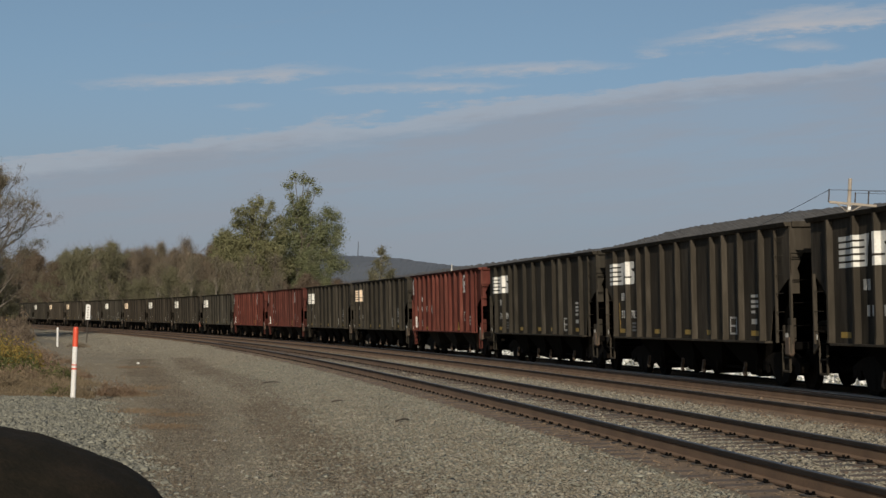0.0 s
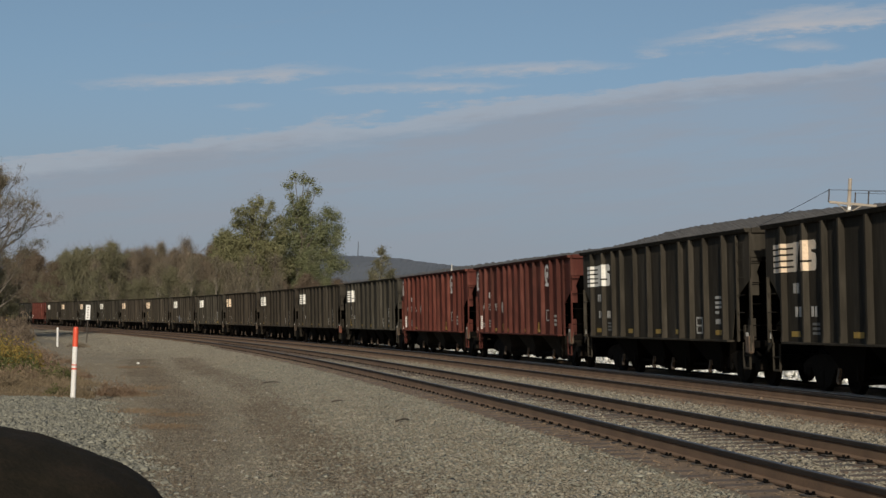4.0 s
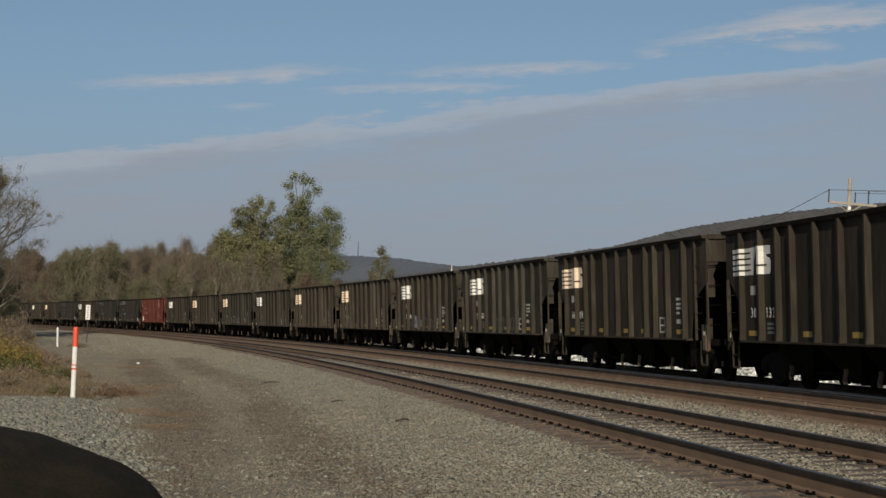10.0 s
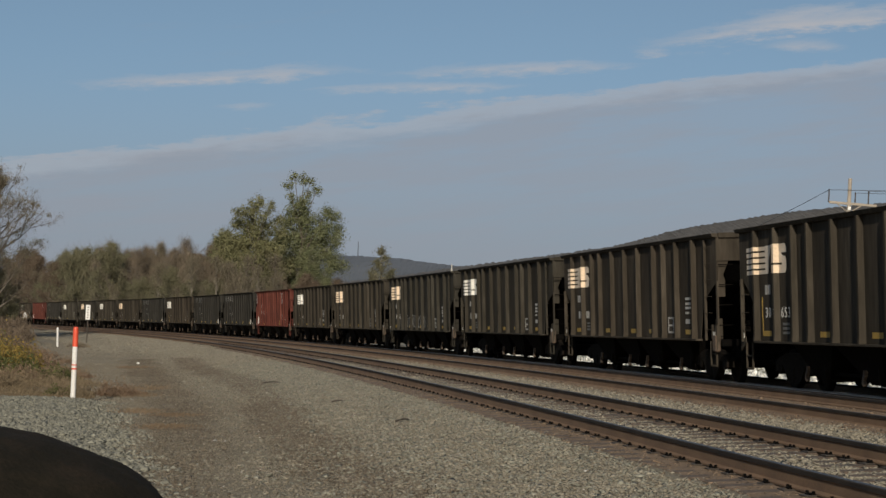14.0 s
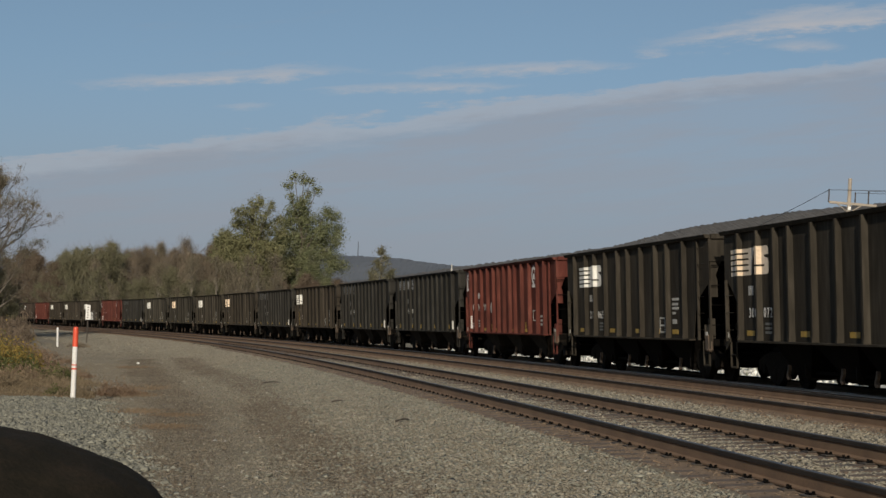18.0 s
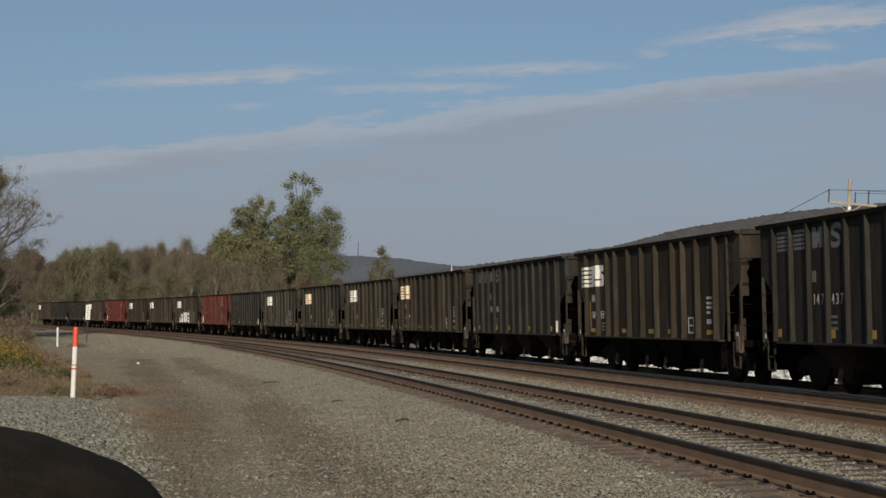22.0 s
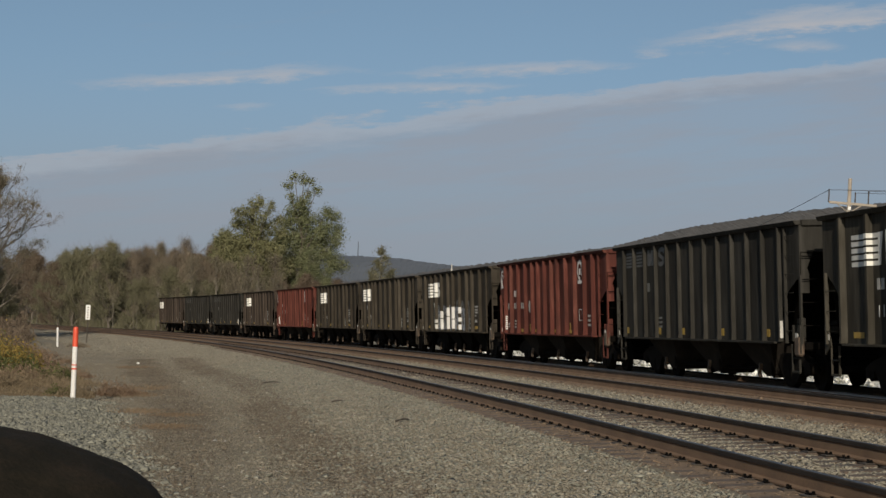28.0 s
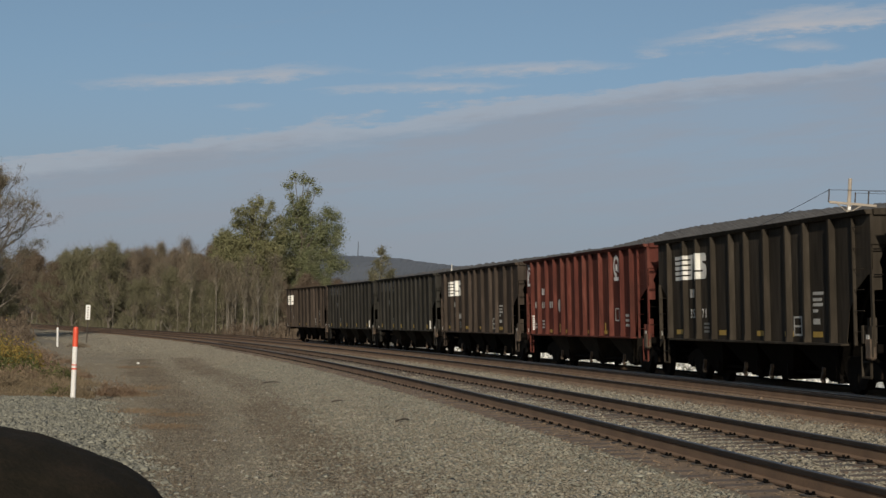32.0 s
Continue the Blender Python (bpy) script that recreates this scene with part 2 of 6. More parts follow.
M = {
    "ground": mat("dry_ground", [(0.092, 0.0772, 0.0508), (0.138, 0.117, 0.0776), (0.188, 0.162, 0.108)], 0.45, 0.95, 0.02, fine=32),
    "stone": mat("stone", [(0.118, 0.105, 0.077), (0.158, 0.142, 0.107), (0.207, 0.187, 0.145)], 3, 0.95, 0, fine=30, spread=0.28),
    "pad": mat("grey_stone", [(0.098, 0.095, 0.073), (0.141, 0.137, 0.107), (0.189, 0.183, 0.146)], 3, 0.95, 0, fine=30, spread=0.28),
    # near-black colour of the added mound, standing in for a shadow-dark patch
    "mound_dark": mat("mound_dark", [(0.0066, 0.0062, 0.0040), (0.0118, 0.0098, 0.0066), (0.0205, 0.0150, 0.0105)], 3.2, 1.0, 0.03, fine=26, spec=0.1),
    "rail_side": mat("rail_rust", [(0.012, 0.010, 0.009), (0.022, 0.018, 0.015), (0.04, 0.031, 0.024)], 2, 0.95, 0.002, fine=60, spec=0.15),
    "rail_top": mat("rail_head", [(0.04, 0.041, 0.045), (0.06, 0.061, 0.066), (0.09, 0.09, 0.095)], 2, 0.55, 0, metal=0.3),
    "rail_shine": mat("worn_rail_head", [(0.35, 0.36, 0.38), (0.5, 0.51, 0.53), (0.62, 0.63, 0.65)], 2, 0.3, 0, metal=0.95),
    "rail_worn": mat("worn_rail_side", [(0.16, 0.16, 0.16), (0.24, 0.24, 0.245), (0.34, 0.34, 0.345)], 2, 0.38, 0, metal=0.6, fine=30),
    "rust_bed": mat("rusty_ballast", [(0.076, 0.0493, 0.0275), (0.128, 0.0848, 0.0483), (0.185, 0.126, 0.0745)], 5, 0.95, 0.04, fine=24),
    "rust_stone": mat("rusty_stone", [(0.0674, 0.045, 0.0282), (0.105, 0.0729, 0.0461), (0.149, 0.109, 0.0736)], 3, 0.95, 0, fine=30, spread=0.5),
    "brown_stone": mat("brown_stone", [(0.100, 0.0855, 0.0625), (0.145, 0.125, 0.092), (0.190, 0.166, 0.126)], 3, 0.95, 0, fine=30, spread=0.32),
    "dark_soil": mat("dark_soil", [(0.060, 0.048, 0.034), (0.092, 0.074, 0.052), (0.125, 0.102, 0.074)], 3, 0.95, 0, fine=30, spread=0.3),
    "pad_bed": mat("grey_gravel", [(0.0595, 0.0581, 0.0488), (0.111, 0.108, 0.0927), (0.17, 0.166, 0.142)], 4, 0.95, 0.05, fine=20),
    "goldenrod": mat("goldenrod", [(0.15, 0.105, 0.032), (0.23, 0.165, 0.045), (0.32, 0.22, 0.058)], 0.6, 0.8, 0, fine=5, spread=0.14, leafy=True, spec=0.2),
    "straw": mat("straw", [(0.13, 0.092, 0.058), (0.19, 0.136, 0.086), (0.25, 0.18, 0.115)], 0.6, 0.85, 0, fine=5, spread=0.14, leafy=True, spec=0.2),
    "leaf_scrub": mat("leaf_scrub", [(0.102, 0.0965, 0.0565), (0.154, 0.145, 0.088), (0.21, 0.193, 0.122)], 0.4, 0.8, 0, fine=4, spread=0.14, leafy=True, spec=0.2),
    "leaf_dull": mat("leaf_dull", [(0.0986, 0.0857, 0.0585), (0.151, 0.133, 0.091), (0.209, 0.181, 0.122)], 0.4, 0.8, 0, fine=4, spread=0.14, leafy=True, spec=0.2),
    "rust_foot": mat("rusty_rail_foot", [(0.075, 0.042, 0.0214), (0.116, 0.0673, 0.0345), (0.15, 0.0918, 0.0505)], 2, 0.9, 0.002, fine=50),
    "tie": mat("tie_wood", [(0.0335, 0.0238, 0.0164), (0.0632, 0.0446, 0.0312), (0.0963, 0.0706, 0.052)], 3, 0.95, 0.01, fine=50),
    "iron": mat("dark_iron", [(0.02, 0.016, 0.012), (0.035, 0.027, 0.02), (0.05, 0.038, 0.028)], 6, 0.85, 0.002),
    "black": mat("black_car_paint", [(0.0172, 0.0149, 0.0112), (0.0330, 0.0288, 0.0218), (0.0585, 0.0512, 0.0398)], 1.2, 0.8, 0.004, fine=9, tint=True, spec=0.08, stretch=(1.0, 1.0, 0.16), grime=((0.027, 0.0222, 0.016), 0.45)),
    "red": mat("oxide_red_paint", [(0.0420, 0.0135, 0.0108), (0.0760, 0.0235, 0.0175), (0.130, 0.050, 0.037)], 1.2, 0.8, 0.004, fine=9, tint=True, spec=0.08, stretch=(1.0, 1.0, 0.16), grime=((0.030, 0.0145, 0.011), 0.62)),
    # near-black: the shade under and between the cars is put into this colour
    "under": mat("shaded_grimy_steel", [(0.0018, 0.0016, 0.0014), (0.003, 0.0026, 0.0022), (0.007, 0.0055, 0.004)], 3, 0.95, 0.003, spec=0.05),
    # truck iron kept almost black; the shade beneath a car is in its colour
    "truck": mat("shaded_brown_iron", [(0.003, 0.0025, 0.002), (0.0055, 0.0045, 0.0034), (0.014, 0.010, 0.007)], 5, 0.9, 0.003, spec=0.1),
    "chute": mat("dusty_chute_steel", [(0.008, 0.0068, 0.0053), (0.0145, 0.012, 0.0094), (0.026, 0.021, 0.016)], 3, 0.9, 0.003, spec=0.1),
    "white": mat("white_paint", [(0.40, 0.39, 0.365), (0.53, 0.52, 0.49), (0.64, 0.63, 0.60)], 2, 0.6, 0, fine=20, tint=True),
    "yellow": mat("yellow_paint", [(0.20, 0.12, 0.022), (0.38, 0.25, 0.036)], 7, 0.6),
    "orange": mat("orange_plastic", [(0.44, 0.05, 0.02), (0.58, 0.075, 0.03)], 5, 0.45),
    "bark": mat("bark", [(0.0408, 0.0343, 0.0265), (0.0898, 0.0761, 0.0595), (0.163, 0.137, 0.108)], 2, 0.95, 0.02, fine=14),
    "casting": mat("rusty_casting", [(0.034, 0.025, 0.017), (0.064, 0.045, 0.030), (0.12, 0.075, 0.046)], 6, 0.85, 0.003),
    "rust_red": mat("rust_red", [(0.10, 0.032, 0.018), (0.19, 0.058, 0.03), (0.27, 0.10, 0.055)], 6, 0.85, 0.003),
    "pale_bark": mat("pale_bark", [(0.07, 0.06, 0.046), (0.115, 0.10, 0.078), (0.17, 0.15, 0.12)], 2, 0.9, 0.01, fine=14),
    "faded": mat("faded_white_paint", [(0.22, 0.21, 0.19), (0.33, 0.32, 0.29), (0.45, 0.43, 0.39)], 3, 0.7, 0, fine=30),
    "dim": mat("grimed_white_paint", [(0.07, 0.07, 0.065), (0.11, 0.11, 0.10), (0.16, 0.16, 0.15)], 3, 0.7, 0, fine=30),
    "spray": mat("pale_blue_spray", [(0.16, 0.18, 0.22), (0.25, 0.28, 0.33), (0.36, 0.39, 0.44)], 3, 0.7, 0, fine=20),
    "letter": mat("stencil_white", [(0.45, 0.44, 0.41), (0.6, 0.58, 0.54)], 3, 0.7),
    "pole": mat("pole_wood", [(0.2, 0.17, 0.135), (0.28, 0.245, 0.2)], 3, 0.9, 0.01),
    "leaf_olive": mat("leaf_olive", [(0.108, 0.118, 0.061), (0.164, 0.176, 0.092), (0.232, 0.235, 0.124)], 0.6, 0.75, 0, fine=5, spread=0.14, leafy=True, spec=0.2),
    "leaf_yellow": mat("leaf_yellow", [(0.119, 0.119, 0.060), (0.180, 0.177, 0.090), (0.248, 0.234, 0.120)], 0.6, 0.75, 0, fine=5, spread=0.14, leafy=True, spec=0.2),
    "leaf_rust": mat("leaf_rust", [(0.0904, 0.0698, 0.0491), (0.143, 0.107, 0.0749), (0.19, 0.15, 0.105)], 0.6, 0.8, 0, fine=5, spread=0.14, leafy=True, spec=0.2),
    "twig": mat("twig", [(0.0818, 0.0651, 0.0455), (0.125, 0.101, 0.0709), (0.174, 0.141, 0.101)], 0.6, 0.9, 0, fine=5, spread=0.25, spec=0.2),
    "hill_near": mat("wooded_hill", [(0.034, 0.032, 0.030), (0.056, 0.052, 0.047), (0.082, 0.074, 0.066)], 0.09, 1.0, 0, fine=0.45),
    # distance haze is painted into the far hill's blue base colour
    "hill_far": mat("haze_tinted_hill", [(0.055, 0.065, 0.08), (0.075, 0.085, 0.10)], 0.01, 1.0, 0, fine=0.05),
    "pale": mat("pale_gravel", [(0.16, 0.17, 0.14), (0.46, 0.46, 0.43), (0.68, 0.68, 0.65)], 1.1, 0.9, 0.02, fine=3),
    "pale_stone": mat("pale_rubble", [(0.24, 0.24, 0.21), (0.46, 0.455, 0.42), (0.66, 0.65, 0.62)], 1.5, 0.9, 0, fine=8, spread=0.5),
    "wire": mat("wire", [(0.02, 0.02, 0.02), (0.03, 0.03, 0.03)], 3, 0.6),
    "weed_green": mat("weed_green", [(0.055, 0.06, 0.022), (0.09, 0.095, 0.035), (0.14, 0.135, 0.05)], 0.8, 0.8, 0, fine=6, spread=0.14, leafy=True, spec=0.2),
    "weed_pink": mat("weed_pink", [(0.125, 0.082, 0.052), (0.185, 0.128, 0.084), (0.25, 0.178, 0.12)], 0.8, 0.85, 0, fine=6, spread=0.25, leafy=True, spec=0.2),
    "weed_grey": mat("weed_grey", [(0.11, 0.115, 0.085), (0.19, 0.195, 0.15), (0.29, 0.285, 0.23)], 0.8, 0.85, 0, fine=6, spread=0.2, leafy=True, spec=0.2),
    "weed_tan": mat("weed_tan", [(0.12, 0.09, 0.055), (0.18, 0.138, 0.086), (0.25, 0.19, 0.12)], 0.5, 0.9, 0, fine=5, spread=0.14, leafy=True, spec=0.2),
}

# ---- mesh helpers ----


def part(name, bm, material, parent=None, label="", at=None):
    me = bpy.data.meshes.new(name)
    if isinstance(bm, bmesh.types.BMesh):
        bm.to_mesh(me)
        bm.free()
    else:
        v, f = bm
        me.from_pydata(v, [], f)
    me.materials.append(material)
    ob = new(name, me)
    if parent:
        ob.parent = parent
    if at is not None:
        ob.matrix_basis = at
    if label:
        ob["label"] = label
    return ob


def empty(name, label, category, group="", m=None):
    ob = new(name)
    if m is not None:
        ob.matrix_basis = m
    return tagged(ob, label, category, group)


def box(bm, x0, x1, y0, y1, z0, z1, bev=0.0):
    vs = [bm.verts.new((x, y, z)) for x in (x0, x1) for y in (y0, y1) for z in (z0, z1)]
    fs = [bm.faces.new([vs[i] for i in q]) for q in ((0, 1, 3, 2), (4, 6, 7, 5), (0, 4, 5, 1), (2, 3, 7, 6), (0, 2, 6, 4), (1, 5, 7, 3))]
    if bev:
        es = {e for f in fs for e in f.edges}
        bmesh.ops.bevel(bm, geom=list(es), offset=bev, segments=1, affect="EDGES")


def slab(bm, outline, y0, y1):
    """An outline of (x, z) points, extruded from y0 to y1."""
    a = [bm.verts.new((x, y0, z)) for x, z in outline]
    b = [bm.verts.new((x, y1, z)) for x, z in outline]
    n = len(a)
    bm.faces.new(a)
    bm.faces.new(b[::-1])
    for i in range(n):
        j = (i + 1) % n
        bm.faces.new((a[j], a[i], b[i], b[j]))


def tube(bm, pts, r0, r1, sides=6):
    """A tapered tube along points."""
    rings = []
    n = len(pts)
    for i, p in enumerate(pts):
        d = (pts[min(i + 1, n - 1)] - pts[max(i - 1, 0)]).normalized()
        u = d.orthogonal().normalized()
        w = d.cross(u)
        r = r0 + (r1 - r0) * i / (n - 1)
        rings.append([bm.verts.new(p + (u * math.cos(k * 2 * math.pi / sides) + w * math.sin(k * 2 * math.pi / sides)) * r) for k in range(sides)])
    for a, b in zip(rings, rings[1:]):
        for k in range(sides):
            bm.faces.new((a[k], a[(k + 1) % sides], b[(k + 1) % sides], b[k]))
    bm.faces.new(rings[0][::-1])
    bm.faces.new(rings[-1])


def fresh():
    return bmesh.new()


def boxed(*a, bev=0.0):
    bm = fresh()
    box(bm, *a, bev=bev)
    return bm


def rod(pts, r, sides=6, r1=None):
    bm = fresh()
    tube(bm, [Vector(p) for p in pts], r, r if r1 is None else r1, sides)
    return bm


# ---- the line: three curved tracks ----
CANT = 0.0496
GAUGE = 1.51


def alignment():
    s = np.arange(-600.0, 620.0, 0.5)
    u = s / 100
    kap = (-0.10644 - 0.01639 * u + 0.00967 * u ** 2 + 0.01159 * u ** 3) / 100
    kap = np.minimum(kap, 0)
    kap[s > 205] = 0
    kap[s < -60] = 0
    i0 = int(np.argmin(abs(s)))

    def cum(g):
        c = np.concatenate([[0], np.cumsum((g[1:] + g[:-1]) / 2 * 0.5)])
        return c - c[i0]
    th = -0.17931 + cum(kap)
    return s, 5.5683 + cum(np.sin(th)), 54.7372 + cum(np.cos(th)), th


LS, LX, LY, LT = alignment()


def on_line(s, d=0.0):
    """Place and heading at s metres along the train's track, d metres to its left (towards the camera)."""
    t = float(np.interp(s, LS, LT))
    return float(np.interp(s, LS, LX)) - d * math.cos(t), float(np.interp(s, LS, LY)) + d * math.sin(t), t


def line_pose(s, d=0.0, z=0.0, cant=0.0):
    x, y, t = on_line(s, d)
    return pose(x, y, z, -math.degrees(cant), 0, 90 - math.degrees(t))


def travelled(t):
    u = (t - 16) / 16
    return 15.6255 * (t + 0.3157 * (u * u - 1) - 0.1197 * (u ** 3 - u))


TRACKS = ((0.0, 0.0), (4.047, 0.0625), (8.144, -0.0225))   # distance from the train's track, height of the inner rail


def line_distance(px, py):
    """Distance to the left of the train's track, and s, for arrays of places."""
    d = np.empty(px.shape)
    ss = np.empty(px.shape)
    k = slice(0, len(LS), 4)
    for i in range(0, len(px), 4000):
        dx = px[i:i + 4000, None] - LX[None, k]
        dy = py[i:i + 4000, None] - LY[None, k]
        j = np.argmin(dx * dx + dy * dy, axis=1)
        r = np.arange(len(j))
        t = LT[k][j]
        d[i:i + 4000] = -dx[r, j] * np.cos(t) + dy[r, j] * np.sin(t)
        ss[i:i + 4000] = LS[k][j]
    return d, ss


def smooth(a, lo, hi):
    t = np.clip((a - lo) / (hi - lo), 0, 1)
    return t * t * (3 - 2 * t)


def ground_height(px, py):
    d, s = line_distance(px, py)
    z = np.interp(d, [-60, -30, -9, -4.0, -1.9, 1.6, 2.4, 3.3, 4.8, 5.6, 6.4, 9.1, 9.45, 10.4, 11.2, 11.9, 12.6, 13.4, 14.4, 16, 60, 200],
                  [-1.6, -1.3, -1.0, -0.75, -0.13, -0.14, -0.06, -0.035, -0.092, -0.11, -0.162, -0.207, -0.24, -0.28, -0.385, -0.47, -0.535, -0.575, -0.595, -0.6, -0.6, -0.3])
    far = np.hypot(px, py)
    return z + 0.03 * np.sin(px * 0.9 + 1.3 * np.sin(py * 0.31)) * np.sin(py * 0.7) * smooth(d, 10.5, 14)

# ---- ground ----


def axis(near0, near1, step, lo, hi, grow=1.25):
    a = list(np.arange(near0, near1 + 1e-6, step))
    d = step
    while a[-1] < hi:
        d *= grow
        a.append(a[-1] + d)
    d = step
    while a[0] > lo:
        d *= grow
        a.insert(0, a[0] - d)
    return np.array(a)


def grid_mesh(name, xs, ys, height, material):
    gx, gy = np.meshgrid(xs, ys)
    z = height(gx.ravel(), gy.ravel())
    v = np.stack([gx.ravel(), gy.ravel(), z], 1)
    w = len(xs)
    i = np.arange((len(ys) - 1) * (w - 1))
    a = i // (w - 1) * w + i % (w - 1)
    f = np.stack([a, a + 1, a + 1 + w, a + w], 1)
    me = bpy.data.meshes.new(name)
    me.from_pydata(v.tolist(), [], f.tolist())
    me.materials.append(material)
    ob = new(name, me)
    for p in me.polygons:
        p.use_smooth = True
    return ob


ground = grid_mesh("ground", axis(-30, 24, 0.32, -4500, 4500), axis(6, 110, 0.42, -4500, 4500), ground_height, M["ground"])
tagged(ground, "dry brown earth and gravel beside the tracks", "ground", kind="structure")


def strip(name, s0, s1, step, profile, material, parent=None, label=""):
    """A band swept along the line through (d, z) profile points."""
    ss = np.arange(s0, s1 + 1e-6, step)
    v, f = [], []
    n = len(profile)
    for s in ss:
        for d, z in profile:
            x, y, _ = on_line(s, d)
            v.append((x, y, z))
    for i in range(len(ss) - 1):
        for j in range(n - 1):
            f.append((i * n + j, i * n + j + 1, (i + 1) * n + j + 1, (i + 1) * n + j))
    return part(name, (v, f), material, parent, label)


RAIL_PROFILE = ((-0.07, -0.165), (-0.07, -0.15), (-0.03, -0.132), (-0.026, -0.052), (-0.037, -0.04), (-0.037, -0.006), (-0.03, 0.0),
                (0.03, 0.0), (0.037, -0.006), (0.037, -0.04), (0.026, -0.052), (0.03, -0.132), (0.07, -0.15), (0.07, -0.165))


def tracks():
    for i, (d0, z0) in enumerate(TRACKS):
        tr = tagged(new("track_%d" % (i + 1)), "curved railway track with rusty rails on brown wooden ties", "track", kind="structure")
        for side in (1, -1):
            d = d0 + side * GAUGE / 2
            z = z0 + (0 if side > 0 else GAUGE * CANT)
            prof = [(d + a, z + b) for a, b in RAIL_PROFILE]
            strip("rail", -580, 600, 2.0, prof, M["rust_foot"], tr)
            strip("rail_head", -580, 600, 2.0, [(d - 0.028, z - 0.062), (d - 0.039, z - 0.043), (d - 0.039, z - 0.005), (d - 0.03, z + 0.002)], M["rail_side"], tr, "dark side of the rail head")
            strip("rail_head", -580, 600, 2.0, [(d + 0.03, z + 0.002), (d + 0.039, z - 0.005), (d + 0.039, z - 0.036), (d + 0.028, z - 0.05)], M["rail_worn"] if i == 0 and side > 0 else M["rail_side"], tr, "side of the rail head")
            strip("running_surface", -580, 600, 2.0, [(d - 0.031, z + 0.003), (d + 0.031, z + 0.003)], M["rail_shine"] if i == 0 else M["rail_top"], tr, "polished steel running surface")


tracks()

# ---- ballast, ties and stones ----


def soup(name, centres, sizes, material, rng, squash=0.7, parent=None):
    """Many small angular stones in one mesh."""
    base = np.array([(1, 0, 0), (-1, 0, 0), (0, 1, 0), (0, -1, 0), (0, 0, 1), (0, 0, -1)], float)
    faces = np.array([(0, 2, 4), (2, 1, 4), (1, 3, 4), (3, 0, 4), (2, 0, 5), (1, 2, 5), (3, 1, 5), (0, 3, 5)])
    n = len(centres)
    v = base[None] + rng.uniform(-0.45, 0.45, (n, 6, 3))
    a = rng.uniform(0, 6.283, n)
    b = rng.uniform(-0.6, 0.6, n)
    ca, sa, cb, sb = np.cos(a)[:, None], np.sin(a)[:, None], np.cos(b)[:, None], np.sin(b)[:, None]
    x, y, z = v[..., 0], v[..., 1], v[..., 2] * squash
    y, z = y * cb - z * sb, y * sb + z * cb
    x, y = x * ca - y * sa, x * sa + y * ca
    v = np.stack([x, y, z], -1) * (sizes / 2)[:, None, None] + centres[:, None, :]
    f = faces[None] + (np.arange(n) * 6)[:, None, None]
    me = bpy.data.meshes.new(name)
    me.vertices.add(n * 6)
    me.vertices.foreach_set("co", v.ravel())
    me.loops.add(n * 24)
    me.loops.foreach_set("vertex_index", f.ravel().astype(np.int32))
    me.polygons.add(n * 8)
    me.polygons.foreach_set("loop_start", np.arange(0, n * 24, 3, dtype=np.int32))
    me.update(calc_edges=True)
    me.materials.append(material)
    ob = new(name, me)
    if parent:
        ob.parent = parent
    return ob


def line_points(ss, dd):
    t = np.interp(ss, LS, LT)
    return np.interp(ss, LS, LX) - dd * np.cos(t), np.interp(ss, LS, LY) + dd * np.sin(t)


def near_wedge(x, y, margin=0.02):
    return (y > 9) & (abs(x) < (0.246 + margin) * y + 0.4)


def scatter(name, s0, s1, d0, d1, per_m2, size, material, seed, label, squash=0.36, keep=None, lift=0.0):
    rng = np.random.default_rng(seed)
    n = int((s1 - s0) * (d1 - d0) * per_m2)
    ss, dd = rng.uniform(s0, s1, n), rng.uniform(d0, d1, n)
    x, y = line_points(ss, dd)
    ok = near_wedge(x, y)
    if keep is not None:
        ok &= keep(ss, dd, x, y, rng)
    x, y = x[ok], y[ok]
    sz = rng.uniform(size[0], size[1], len(x)) * np.where(rng.random(len(x)) < 0.06, 1.6, 1.0)
    c = np.stack([x, y, ground_height(x, y) + sz * 0.04 + lift], 1)
    ob = soup(name, c, sz, material, rng, squash)
    return tagged(ob, label, "gravel", kind="stuff")


def near_rail(dd):
    r = np.full(dd.shape, 9.0)
    for d0, _ in TRACKS:
        for sgn in (1, -1):
            r = np.minimum(r, abs(dd - d0 - sgn * GAUGE / 2))
    return r


def between_ties(ss, dd, rng):
    """Stones lie in the cribs and only here and there on a tie."""
    over = abs(dd - TRACKS[2][0]) < 1.32
    u = (ss + 44) % 0.53
    on_tie = over & ((u < 0.135) | (u > 0.395))
    return ~on_tie | (rng.random(len(ss)) < 0.55)


def off_rails(ss, dd, x, y, rng):
    return (near_rail(dd) > 0.10) & between_ties(ss, dd, rng)


def tan_bed(ss, dd, x, y, rng):
    r = near_rail(dd)
    return (r > 0.10) & (rng.random(len(dd)) < smooth(r, 0.3, 0.9)) & between_ties(ss, dd, rng)


def rusty_bed(ss, dd, x, y, rng):
    r = near_rail(dd)
    return (r > 0.10) & (rng.random(len(dd)) < 1 - smooth(r, 0.3, 0.75)) & between_ties(ss, dd, rng)


def shoulder(ss, dd, x, y, rng):
    w = 0.8 * np.sin(ss * 0.21) + 0.35 * np.sin(ss * 0.83 + dd) + 0.25 * np.sin(dd * 3.1)
    return rng.random(len(dd)) < 1 - 0.985 * smooth(dd + 0.3 * w, 10.3, 13.6)


def pad_edge(x, y):
    """Positive inside the coarse grey gravel pad."""
    return np.minimum((-4.55 - 0.2195 * (y - 26.3)) - x + 0.12 * np.sin(y * 1.3) + 0.08 * np.sin(y * 3.1 + x), 35.2 - y + 0.5 * np.sin(x * 1.7) + 0.7 * np.sin(x * 0.63 + 1.0))


def path_stones(ss, dd, x, y, rng):
    return pad_edge(x, y) < 0


